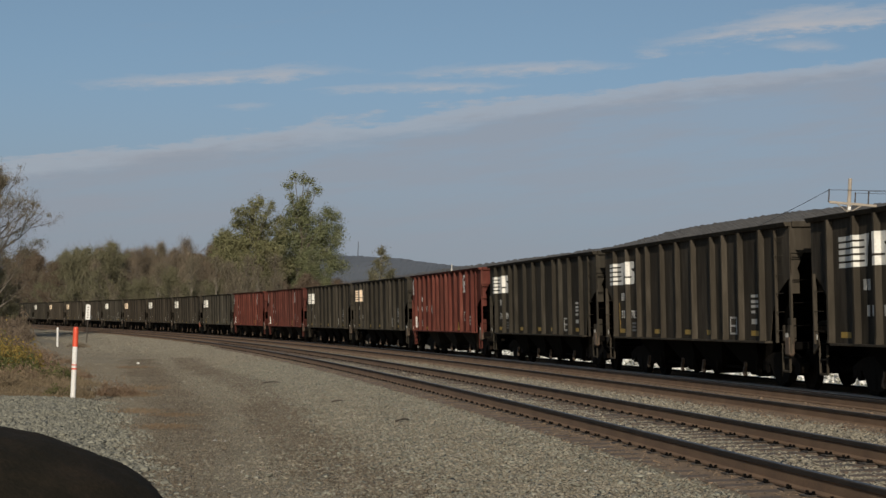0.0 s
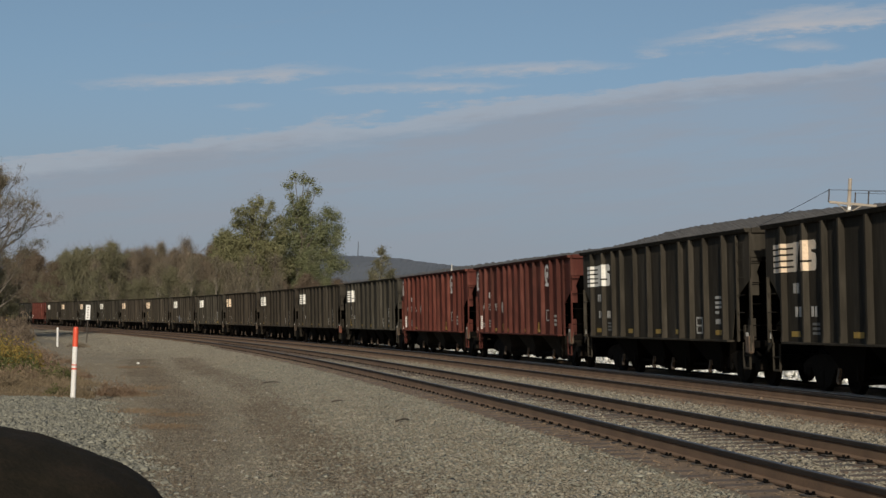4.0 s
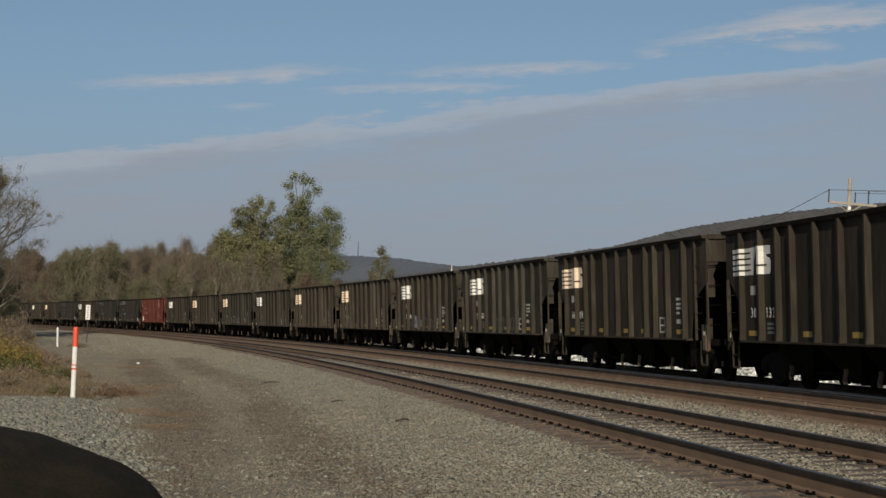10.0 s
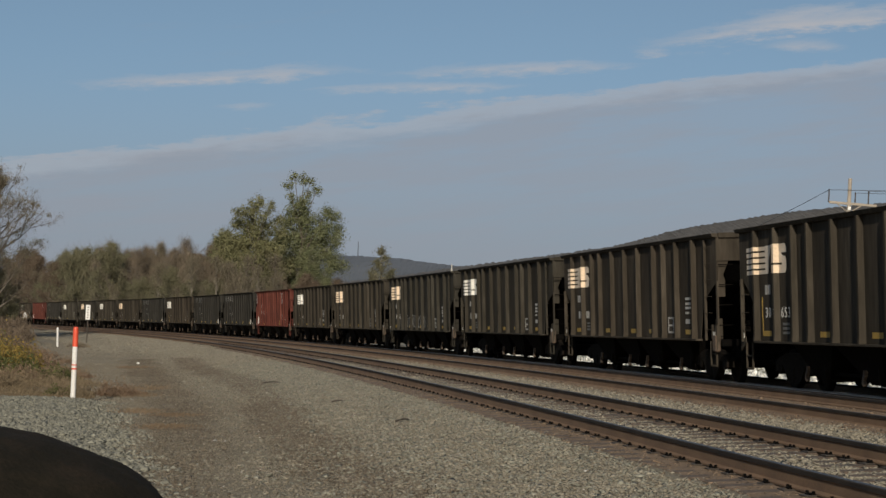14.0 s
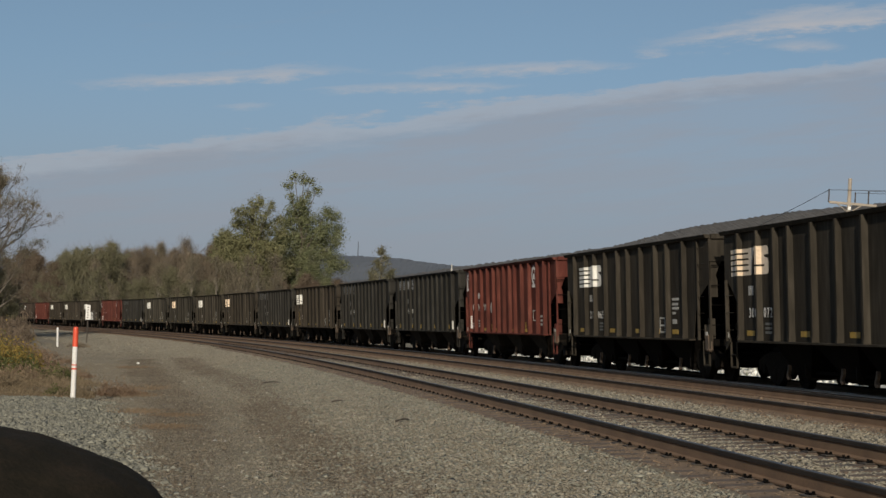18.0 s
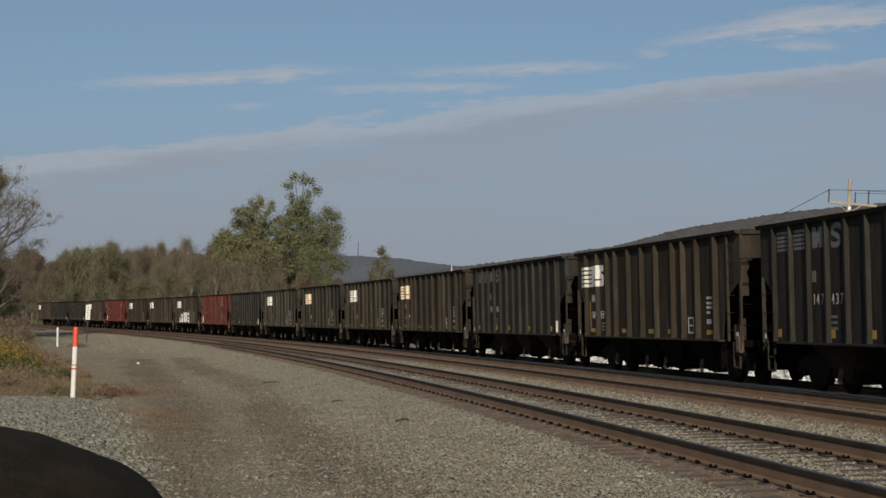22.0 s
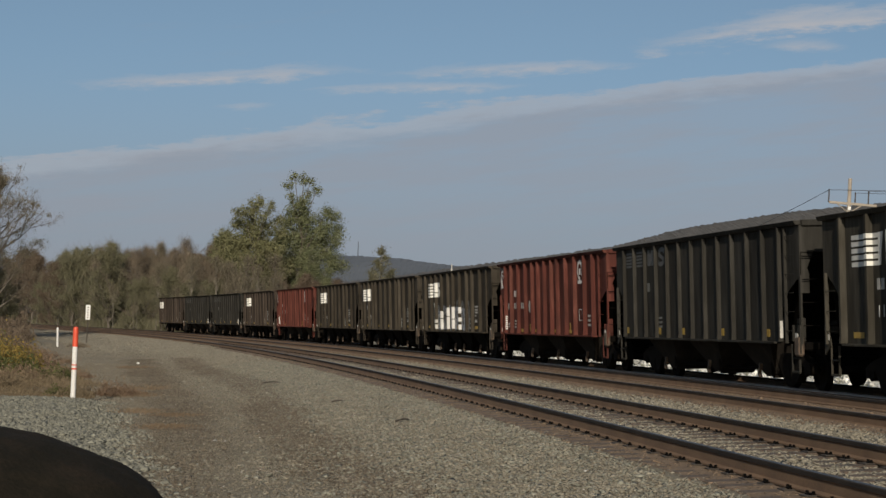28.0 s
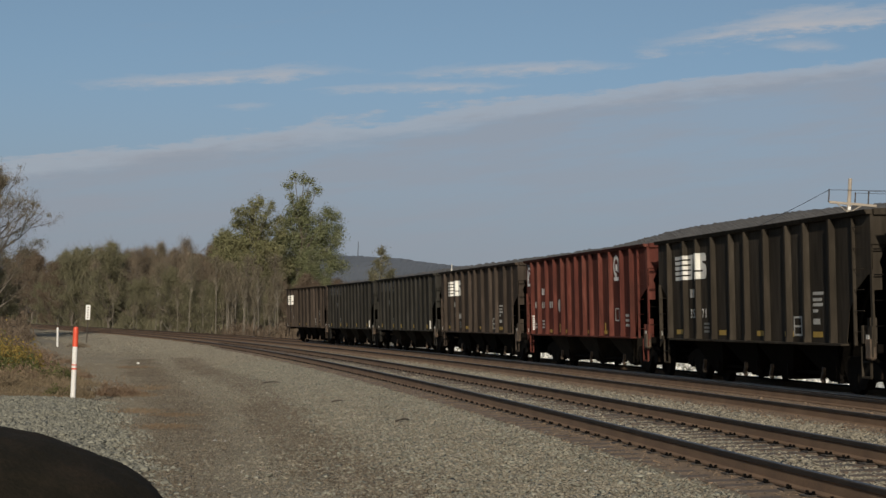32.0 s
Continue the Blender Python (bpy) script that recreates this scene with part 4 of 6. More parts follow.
def tree(name, height, spread, seed, leaf, leaves, leaf_size, first=0.25, trunk=0.22, lean=0.0, limbs=13, clump=0.9, twigs=3, label="", gap=0.0, rise=(0.35, 0.9), up=0.0, thin=0.6, fine=0, fine_leaf="twig", bark="bark"):
    """A tapered trunk with limbs that fork, and a crown of small leaves round their ends."""
    rnd = random.Random(seed)
    rng = np.random.default_rng(seed)
    top = new(name)
    bm = fresh()
    pts = [Vector((0, 0, -0.3))]
    for i in range(1, 9):
        u = i / 8
        pts.append(Vector((lean * u * height + rnd.uniform(-0.12, 0.12) * spread * 0.25, rnd.uniform(-0.12, 0.12) * spread * 0.25, u * height * 0.93)))
    tube(bm, pts, trunk, 0.03, 8)
    tips = []

    def limb(p, d, length, r, depth):
        q = [p]
        for i in range(3):
            d = (d + Vector((rnd.uniform(-0.25, 0.25), rnd.uniform(-0.25, 0.25), rnd.uniform(-0.05, 0.25)))).normalized()
            q.append(q[-1] + d * length / 3)
        tube(bm, q, r, r * 0.35, 5)
        tips.extend(q[2:])
        if depth:
            for _ in range(twigs):
                d2 = (d + Vector((rnd.uniform(-0.9, 0.9), rnd.uniform(-0.9, 0.9), rnd.uniform(-0.3, 0.7)))).normalized()
                limb(q[rnd.choice((1, 2, 3))], d2, length * rnd.uniform(0.4, 0.65), r * 0.4, depth - 1)

    for i in range(limbs):
        u = first + (0.97 - first) * (i + rnd.random() * 0.7) / limbs
        k = u * 8
        j = min(7, int(k))
        p = pts[j].lerp(pts[j + 1], k - j)
        a = i * 2.4 + rnd.uniform(-0.5, 0.5)
        reach = spread * (math.sin(min(1.0, (u - first) / (1 - first) * 0.9 + 0.22) * math.pi) * 0.9 + 0.18) * rnd.uniform(0.75, 1.2)
        limb(p, Vector((math.cos(a), math.sin(a), rnd.uniform(*rise))).normalized(), reach, trunk * (1 - u) * 0.55 + 0.03, 2)
    part("trunk", bm, M[bark], top)
    if leaves:
        t = np.array([tuple(v) for v in tips])
        if gap:
            t = t[rng.random(len(t)) > gap]
        pick = rng.integers(0, len(t), leaves)
        off = rng.normal(size=(leaves, 3)) * np.array([1, 1, 0.75])
        off *= (0.35 + 0.65 * rng.random(len(t)))[pick][:, None] * clump
        sz = rng.uniform(0.6, 1.3, leaves) * leaf_size
        ways = off / (np.linalg.norm(off, axis=1)[:, None] + 0.05) + np.array([0, 0, 0.35])
        v, f = leaf_soup(t[pick] + off, sz, rng, up, thin, ways)
        ob = new("crown", mesh_from("crown", v, f, M[leaf]))
        ob.parent = top
    if fine:
        t = np.array([tuple(v) for v in tips])
        c = t[rng.integers(0, len(t), fine)] + rng.normal(size=(fine, 3)) * 0.35
        v, f = leaf_soup(c, rng.uniform(0.2, 0.6, fine), rng, 1.5, 0.022)
        ob = new("twig_spray", mesh_from("twig_spray", v, f, M[fine_leaf]))
        ob.parent = top
    return tagged(top, label, "tree")


def tufted_tree(name, height, tufts, leaf, seed, leaves, leaf_size, trunk, label, open_top=0.6):
    """A tree whose limbs end in separate tufts: (sideways, height, radius) each; the upper ones are open and let the sky through."""
    rnd = random.Random(seed)
    rng = np.random.default_rng(seed)
    top = new(name)
    bm = fresh()
    stem = [Vector((0.25 * math.sin(i * 1.7), 0.2 * math.cos(i * 2.1), i / 7 * height * 0.88)) for i in range(8)]
    stem[0].z = -0.4
    tube(bm, stem, trunk, 0.05, 8)
    spots, weight, spread = [], [], []
    for dx, h, r in tufts:
        dy = rnd.uniform(-1.6, 1.6)
        c = Vector((dx, dy, h))
        u = min(0.95, max(0.15, (h - abs(dx) * 0.9 - 1.2) / height))
        k = u * 7
        j = min(6, int(k))
        p = stem[j].lerp(stem[j + 1], k - j)
        mid = p.lerp(c, 0.5) + Vector((0, 0, -0.25 + 0.1 * abs(dx)))
        tube(bm, [p, mid, c], 0.05 + 0.02 * r, 0.025, 5)
        up = max(0.0, (h / height - 0.62) / 0.38)
        count = int(5 + 9 * r * r)
        for _ in range(count):
            d = Vector((rnd.gauss(0, 1), rnd.gauss(0, 1), rnd.gauss(0.1, 0.9))).normalized() * r * rnd.uniform(0.35, 1.0)
            e = c + d
            tube(bm, [c + d * 0.1, c + d * 0.55 + Vector((0, 0, 0.06)), e], 0.022, 0.008, 4)
            spots.append(tuple(e))
            weight.append(r / count ** 0.5 * (1 - open_top * up))
            spread.append(0.20 + 0.20 * (1 - up))
    part("trunk", bm, M["bark"], top)
    w = np.array(weight)
    pick = rng.choice(len(w), leaves, p=w / w.sum())
    off = rng.normal(size=(leaves, 3)) * np.array(spread)[pick][:, None]
    ways = off / (np.linalg.norm(off, axis=1)[:, None] + 0.05) + np.array([0, 0, 0.35])
    v, f = leaf_soup(np.array(spots)[pick] + off, rng.uniform(0.6, 1.4, leaves) * leaf_size, rng, 0.0, 0.6, ways)
    ob = new("crown", mesh_from("crown", v, f, M[leaf]))
    ob.parent = top
    return tagged(top, label, "tree")


def place_tree(ob, px, dist, scale=1.0, turn=0.0, z=None):
    x = (px - 784) / 3190 * dist
    if z is None:
        z = float(ground_height(np.array([x]), np.array([dist]))[0])
    ob.scale = (scale, scale, scale)
    ob.matrix_basis = pose(x, dist, z, 0, 0, turn) @ Matrix.Diagonal((scale, scale, scale, 1))
    return ob


def behind(px):
    """How far off the line runs, seen in that direction."""
    return float(np.interp(px, (-20, 7, 38, 73, 116, 166, 225, 293, 371, 462, 573, 719), (352, 329, 305, 282, 258, 235, 211, 188, 164, 140, 116, 91)))


def woods():
    big = tufted_tree("tree", 18.0, ((-1.4, 16.9, 0.5), (-0.7, 17.6, 0.55), (0.1, 17.7, 0.6), (0.8, 17.2, 0.55), (1.5, 16.6, 0.5), (0.6, 16.2, 0.4), (-1.1, 15.6, 0.4), (0.2, 15.0, 0.95),
                                     (-0.3, 13.8, 1.3), (-1.2, 13.0, 1.0), (0.8, 13.2, 1.2), (2.7, 14.1, 0.7), (3.5, 13.5, 0.6), (2.2, 13.2, 0.6), (4.0, 12.4, 0.5), (2.4, 12.0, 1.2), (3.7, 11.4, 0.8), (0.2, 11.8, 1.6),
                                     (-1.8, 11.2, 1.3), (1.4, 10.6, 1.5), (2.9, 10.0, 1.2), (-0.6, 9.6, 1.6), (3.4, 8.8, 0.8), (1.0, 8.6, 1.6), (-2.2, 8.8, 1.2), (4.3, 8.6, 0.5)),
                      "leaf_olive", 21, 36000, 0.085, 0.3, "tall leafy green tree turning yellow with a ragged open crown")
    place_tree(big, 531, 190)
    side = tufted_tree("tree", 15.4, ((0.2, 14.9, 0.75), (-0.3, 14.2, 0.8), (1.6, 14.2, 0.6), (1.0, 13.2, 0.5), (-1.2, 13.2, 0.9), (0.0, 12.9, 0.8), (2.3, 13.0, 0.5), (1.2, 12.2, 0.7), (-1.9, 12.2, 0.9), (-0.6, 11.8, 1.2),
                                      (2.6, 11.6, 0.8), (0.8, 11.0, 1.2), (-2.9, 11.2, 0.8), (-3.6, 10.6, 0.7), (-2.2, 10.2, 1.2), (-0.4, 9.8, 1.5), (1.8, 9.6, 1.3), (-3.4, 9.0, 1.0), (-1.6, 8.4, 1.4), (0.8, 8.2, 1.5), (2.8, 8.2, 1.2)),
                       "leaf_yellow", 22, 32000, 0.085, 0.28, "broad olive and yellow autumn tree at the wood's edge")
    place_tree(side, 450, 186)
    for px, dist, sc, turn in ((503, 192, 0.66, 250), (552, 186, 0.56, 30), (475, 192, 0.62, 180)):
        place_tree(copy_thing(big, Matrix()), px, dist, sc, turn)
    for px, dist, sc, turn in ((412, 196, 0.78, 170), (480, 200, 0.74, 200), (400, 202, 0.7, 150), (520, 196, 0.6, 20)):
        place_tree(copy_thing(side, Matrix()), px, dist, sc, turn)
    rust = tree("tree", 12.8, 2.8, 23, "leaf_rust", 15000, 0.08, 0.03, 0.2, 0, 20, 0.55, label="rusty brown autumn tree with thinning leaves", gap=0.25, rise=(0.4, 1.3), fine=3000, fine_leaf="leaf_rust")
    place_tree(rust, 386, 194, 0.92)
    for px, dist, sc, turn in ((560, 172, 0.54, 40), (600, 180, 0.58, 160), (528, 176, 0.5, 300), (352, 212, 0.85, 20), (580, 168, 0.46, 90), (622, 186, 0.52, 200), (545, 182, 0.62, 10), (300, 240, 0.75, 70), (500, 184, 0.55, 230)):
        place_tree(copy_thing(rust, Matrix()), px, dist, sc, turn)
    bare = tree("tree", 12.2, 2.4, 24, "leaf_rust", 2500, 0.06, 0.08, 0.15, 0, 26, 0.5, 4, label="bare grey-brown tree with fine upright twigs", gap=0.3, rise=(1.1, 3.0), fine=3800)
    place_tree(bare, 330, 205)
    for i in range(18):
        rnd = random.Random(100 + i)
        px = 186 + i * 11 + rnd.uniform(-8, 8)
        d = behind(px) + rnd.uniform(14, 40)
        place_tree(copy_thing(bare, Matrix()), px, d, rnd.uniform(0.8, 1.06) * d / 240, rnd.uniform(0, 360))
    pale = tree("tree", 13.0, 1.7, 29, "leaf_dull", 7000, 0.07, 0.1, 0.16, 0, 20, 0.4, 4, label="slim pale tree with thin grey-green leaves", gap=0.3, rise=(0.6, 1.8), fine=4000)
    place_tree(pale, 285, 228)
    place_tree(copy_thing(pale, Matrix()), 262, 232, 0.9, 60)
    scrub = tree("tree", 9.4, 2.8, 25, "leaf_scrub", 16000, 0.075, 0.02, 0.12, 0, 30, 0.34, label="dense dull green scrub tree at the edge of the wood", gap=0.35, rise=(0.5, 2.2), fine=2500, fine_leaf="leaf_scrub")
    place_tree(scrub, 190, 242)
    for i in range(34):
        rnd = random.Random(200 + i)
        px = 84 + i * 12.5 + rnd.uniform(-6, 6)
        d = behind(px) + rnd.uniform(10, 34) + (28 if px > 400 else 0)
        k = 1.22 if 105 < px < 215 else 0.72 if px < 105 else 0.95
        place_tree(copy_thing(scrub, Matrix()), px, d, rnd.uniform(0.85, 1.1) * k * d / 255, rnd.uniform(0, 360))
    pole = tree("sapling", 8.5, 1.1, 26, "leaf_dull", 1100, 0.06, 0.5, 0.055, 0.03, 12, 0.4, 2, label="thin sapling with a pale bare trunk beside the line", rise=(1.0, 2.6), fine=300, bark="pale_bark")
    place_tree(pole, 334, 186)
    for i in range(46):
        rnd = random.Random(300 + i)
        px = rnd.uniform(130, 400) if i % 3 == 0 else rnd.uniform(395, 500)
        place_tree(copy_thing(pole, Matrix()), px, behind(px) + rnd.uniform(6, 15) + (6 if px > 400 else 0), rnd.uniform(0.35, 1.0), rnd.uniform(0, 360))
    near = tree("tree", 14.8, 3.9, 27, "leaf_dull", 24000, 0.048, 0.12, 0.17, 0.0, 30, 0.3, 4, label="half-bare roadside tree with fine branches", gap=0.6, rise=(0.1, 1.0), fine=3000)
    place_tree(near, -12, 148, 1.0, 40)
    for px, dist, sc, turn in ((-62, 146, 1.05, 120), (-40, 165, 0.8, 210)):
        place_tree(copy_thing(near, Matrix()), px, dist, sc, turn)
    for px, dist, sc, turn in ((2, 150, 0.42, 20), (-34, 138, 0.5, 140), (24, 152, 0.34, 200), (-10, 172, 0.75, 80), (-22, 150, 0.8, 10), (14, 160, 0.55, 260)):
        place_tree(copy_thing(scrub, Matrix()), px, dist, sc, turn)
    for px, sc, turn in ((28, 0.95, 100), (50, 1.0, 60), (70, 0.95, 10), (92, 0.85, 210), (10, 1.05, 310), (108, 0.85, 130), (40, 1.1, 250), (62, 1.05, 170)):
        place_tree(copy_thing(rust, Matrix()), px, behind(px) + 14, sc, turn)
    lone = tree("tree", 15.2, 2.4, 28, "leaf_scrub", 9000, 0.085, 0.1, 0.2, 0, 16, 0.45, label="slim green tree standing behind the train", gap=0.3, rise=(0.5, 1.4))
    place_tree(lone, 676, 250)
    for px, dist, sc, turn in ((694, 256, 0.8, 100), (660, 258, 0.72, 10)):
        place_tree(copy_thing(lone, Matrix()), px, dist, sc, turn)


woods()


def brush(name, px0, px1, y0, y1, count, heights, leaf, seed, label, thin=0.12):
    """Upright stems and twigs of a thicket, in one mesh; y0 and y1 are metres beyond the line."""
    rng = np.random.default_rng(seed)
    px = rng.uniform(px0, px1, count)
    y = np.array([behind(v) for v in px]) + rng.uniform(y0, y1, count)
    x = (px - 784) / 3190 * y
    z = ground_height(x, y)
    h = rng.uniform(heights[0], heights[1], count) * (0.6 + 0.4 * np.sin(x * 0.7) * np.sin(x * 0.23 + 1))
    n = 9
    c = np.stack([np.repeat(x, n) + rng.normal(size=count * n) * 0.3, np.repeat(y, n) + rng.normal(size=count * n) * 0.3, np.repeat(z, n) + np.repeat(h, n) * rng.random(count * n)], 1)
    v, f = leaf_soup(c, rng.uniform(0.12, 0.4, len(c)), rng, 1.6, thin)
    tagged(new(name, mesh_from(name, v, f, M[leaf])), label, "brush", kind="stuff")


brush("thicket", 20, 400, 14, 34, 7000, (0.8, 4.8), "leaf_scrub", 51, "dull green thicket along the wood's edge")
brush("thicket", 60, 420, 16, 40, 5000, (0.8, 5.0), "twig", 52, "grey-brown leafless thicket along the wood's edge", 0.05)
brush("thicket", 380, 640, 14, 50, 7000, (0.5, 3.2), "leaf_rust", 53, "rusty brown thicket below the tall trees")
brush("thicket", 20, 360, 20, 40, 5000, (1.0, 6.5), "leaf_rust", 55, "brown thicket deep in the wood")
brush("thicket", -60, 48, -190, -150, 2500, (0.6, 3.0), "leaf_rust", 54, "brown thicket at the verge's end")


def weeds(name, count, place, heights, leaf, size, seed, label, thick=10):
    """Clumps of stalks with small leaves, in one mesh."""
    rng = np.random.default_rng(seed)
    x, y = place(rng, count)
    z = ground_height(x, y)
    h = rng.uniform(heights[0], heights[1], len(x)) * (0.65 + 0.35 * np.sin(x * 1.9 + y * 0.7) * np.sin(y * 0.9 - x))
    h = h * np.clip((y - 34.5) / 9, 0.25, 1.0)
    n = thick
    cx = np.repeat(x, n) + rng.normal(size=len(x) * n) * 0.14
    cy = np.repeat(y, n) + rng.normal(size=len(x) * n) * 0.14
    u = rng.random(len(x) * n) ** 0.7
    cz = np.repeat(z, n) + np.repeat(h, n) * u
    c = np.stack([cx, cy, cz], 1)
    m = len(c)
    up = np.stack([rng.normal(size=m) * 0.35, rng.normal(size=m) * 0.35, np.ones(m)], 1)
    side = rng.normal(size=(m, 3))
    side[:, 2] *= 0.2
    side /= np.linalg.norm(side, axis=1)[:, None]
    s = rng.uniform(0.45, 1.35, m)[:, None] * size
    q = np.stack([c - side * s * 0.12, c + side * s * 0.12, c + up * s + side * s * 0.05, c + up * s - side * s * 0.05], 1)
    me = mesh_from(name, q.reshape(-1, 3), np.arange(m * 4).reshape(m, 4), M[leaf])
    return tagged(new(name, me), label, "weeds", kind="stuff")


def verge(x, y):
    """Positive inside the weedy verge left of the path."""
    return (-7.3 - 0.21 * (y - 36) - 0.0006 * (y - 36) ** 2) - x + 0.5 * np.sin(y * 0.6)


def in_verge(y0, y1, x_in0, x_in1):
    def go(rng, n):
        y = y0 + (y1 - y0) * rng.random(n) ** 1.3
        off = rng.uniform(x_in0, x_in1, n)
        x = (-7.3 - 0.21 * (y - 36) - 0.0006 * (y - 36) ** 2) + 0.5 * np.sin(y * 0.6) - off
        return x, y
    return go


def patch(cx, cy, rx, ry):
    def go(rng, n):
        a, r = rng.uniform(0, 6.283, n), np.sqrt(rng.random(n))
        return cx + rx * r * np.cos(a), cy + ry * r * np.sin(a)
    return go


def plants(name, place, count, tall, wide, leaf, size, seed, label, per=90, thin=0.45, up=0.6):
    """Separate bushy plants, each a dome of small leaves with ragged tips, in one mesh."""
    rng = np.random.default_rng(seed)
    x, y = place(rng, count)
    h = rng.uniform(tall[0], tall[1], count) * np.clip(0.45 + 0.55 * (x.max() - x) / (0.6 * np.ptp(x)), 0.45, 1.0)
    r = rng.uniform(wide[0], wide[1], count)
    z = ground_height(x, y)
    i = np.repeat(np.arange(count), per)
    m = len(i)
    a, q = rng.uniform(0, 6.283, m), np.sqrt(rng.random(m))
    crown = h[i] * (1 - 0.75 * q ** 2) * (0.85 + 0.3 * np.sin(a * 3 + i * 1.7))
    c = np.stack([x[i] + r[i] * q * np.cos(a), y[i] + r[i] * q * np.sin(a), z[i] + crown * (0.08 + 0.92 * rng.random(m) ** 0.6)], 1)
    v, f = leaf_soup(c, rng.uniform(0.5, 1.5, m) * size, rng, up, thin)
    return tagged(new(name, mesh_from(name, v, f, M[leaf])), label, "weeds", kind="stuff")


TUFTS = ((-10.47, 62.0, 0.5), (-7.03, 44.0, 0.5), (-5.35, 32.6, 0.4), (-4.16, 27.7, 0.35), (-4.5, 31.0, 0.3), (-6.6, 39.3, 0.45))
weeds("dry_grass", 3600, in_verge(36.5, 60, -0.2, 5), (0.03, 0.16), "weed_tan", 0.06, 31, "dry tan grass lying on the verge", 14)
weeds("dry_grass", 2600, in_verge(60, 125, -0.3, 7), (0.06, 0.36), "weed_pink", 0.09, 32, "red-brown withered grass farther along the verge", 14)
plants("goldenrod", patch(-13.75, 55.0, 1.4, 4.0), 150, (0.6, 1.6), (0.2, 0.45), "goldenrod", 0.042, 34, "yellow goldenrod in flower on the verge", 110)
plants("tall_weeds", patch(-14.1, 57.5, 1.7, 4.0), 80, (0.4, 1.2), (0.25, 0.5), "weed_pink", 0.05, 40, "tan withered stalks among the goldenrod", 90, 0.2, 1.5)
plants("green_weeds", patch(-12.75, 51.5, 1.1, 3.2), 110, (0.3, 0.9), (0.2, 0.45), "weed_green", 0.05, 33, "dark green weeds below the goldenrod", 100)
plants("green_bush", patch(-9.95, 47.3, 0.45, 0.7), 9, (0.35, 0.62), (0.25, 0.42), "weed_green", 0.045, 35, "small round dark green bush on the verge", 150)
plants("brown_weeds", patch(-10.1, 44.5, 1.15, 3.8), 95, (0.10, 0.55), (0.12, 0.34), "weed_tan", 0.035, 42, "red-brown withered weeds on the verge", 80, 0.3, 1.0)
plants("brown_weeds", patch(-10.9, 49.0, 1.1, 4.0), 70, (0.1, 0.5), (0.16, 0.4), "weed_pink", 0.04, 43, "rusty withered weeds beside the path", 80, 0.3, 1.0)
plants("olive_weeds", patch(-7.75, 38.2, 0.42, 0.9), 22, (0.22, 0.46), (0.14, 0.3), "weed_tan", 0.03, 44, "olive tan tuft of weeds beside the marker post", 120, 0.25, 1.4)
plants("olive_weeds", patch(-7.8, 38.4, 0.4, 0.8), 12, (0.2, 0.4), (0.14, 0.28), "weed_green", 0.03, 45, "green weeds beside the marker post", 90)
plants("brown_weeds", patch(-7.0, 39.6, 0.5, 1.0), 26, (0.12, 0.42), (0.12, 0.28), "weed_pink", 0.03, 36, "brown withered weeds behind the marker post", 120, 0.25, 1.2)
plants("tall_weeds", in_verge(60, 118, 1.2, 8), 420, (0.3, 1.25), (0.3, 0.7), "weed_green", 0.07, 37, "tall dull green weeds farther along the verge", 60)
plants("tall_weeds", in_verge(58, 118, 0.4, 8), 320, (0.3, 1.15), (0.3, 0.7), "leaf_rust", 0.07, 38, "rusty brown weeds farther along the verge", 60, 0.3, 1.0)
plants("dead_weeds", patch(-20.9, 105.0, 0.5, 1.2), 14, (0.2, 0.5), (0.15, 0.35), "twig", 0.06, 47, "grey dead weeds beside the line sign", 80, 0.2, 1.2)
for i, (gx, gy, gr) in enumerate(TUFTS):
    weeds("dry_grass", 110, patch(gx, gy, gr, gr * 2.2), (0.015, 0.07), "straw", 0.035, 60 + i, "orange dry grass tuft on the dirt path", 8)

# ---- the coal train ----
# where each car's rear end stands at the start, metres along the line
REARS = (-19.64, -3.94, 11.56, 27.05, 42.74, 58.25, 73.69, 89.22, 104.88, 121.23, 137.03, 152.96, 167.96, 182.58, 198.36, 214.48, 230.44, 246.39, 262.38, 277.02,
         292.42, 307.78, 323.43, 339.3, 354.67, 370.53, 385.53, 400.51, 415.71, 430.87, 445.84, 460.83, 476.39, 490.93, 505.88, 520.7, 535.82, 550.91, 566.0)
RED = (3, 6, 7, 20, 30, 34)
PLAIN = (21, 22, 24, 29, 36, 37)
TANNED = (4, 11, 14, 15, 17, 18, 25, 27)      # emblem stained tan
NUMBERS = {1: "301703", 2: "301832", 3: "498957", 6: "497578", 7: "497413", 8: "301690", 9: "3084", 10: "301132", 11: "300095", 12: "13058", 13: "13043", 14: "301653", 17: "300537",
           18: "300072", 19: "31065", 20: "497659", 21: "147882", 22: "147437", 23: "300559", 24: "147428", 25: "300912", 28: "11634", 33: "3571"}
STREAKED = {1: 1.95, 8: 1.5, 14: 1.95, 23: 2.02}     # cars with a yellow sprayed streak, and its top
OLDER = (0, 12, 13, 19, 26, 27, 28, 31, 33, 35)                                # emblem set one bay further in
LENGTH = {"black": 14.45, "older": 13.5, "plain": 13.85, "red": 13.9}
RIBS = {"black": (1.2, 2.45, 3.5, 4.37, 5.67, 6.95, 8.22, 9.65, 10.48, 11.56, 12.9),
        "older": (1.1, 2.4, 3.4, 4.55, 5.85, 6.85, 8.1, 9.4, 10.4, 11.75),
        "plain": tuple(0.92 + 0.99 * i for i in range(13)),
        "red": (1.05, 1.98, 3.02, 4.10, 5.07, 5.87, 6.77, 7.68, 8.44, 9.48, 10.55, 11.66, 12.6)}
DEEP = {"black": 0.122, "older": 0.122, "plain": 0.09, "red": 0.122}
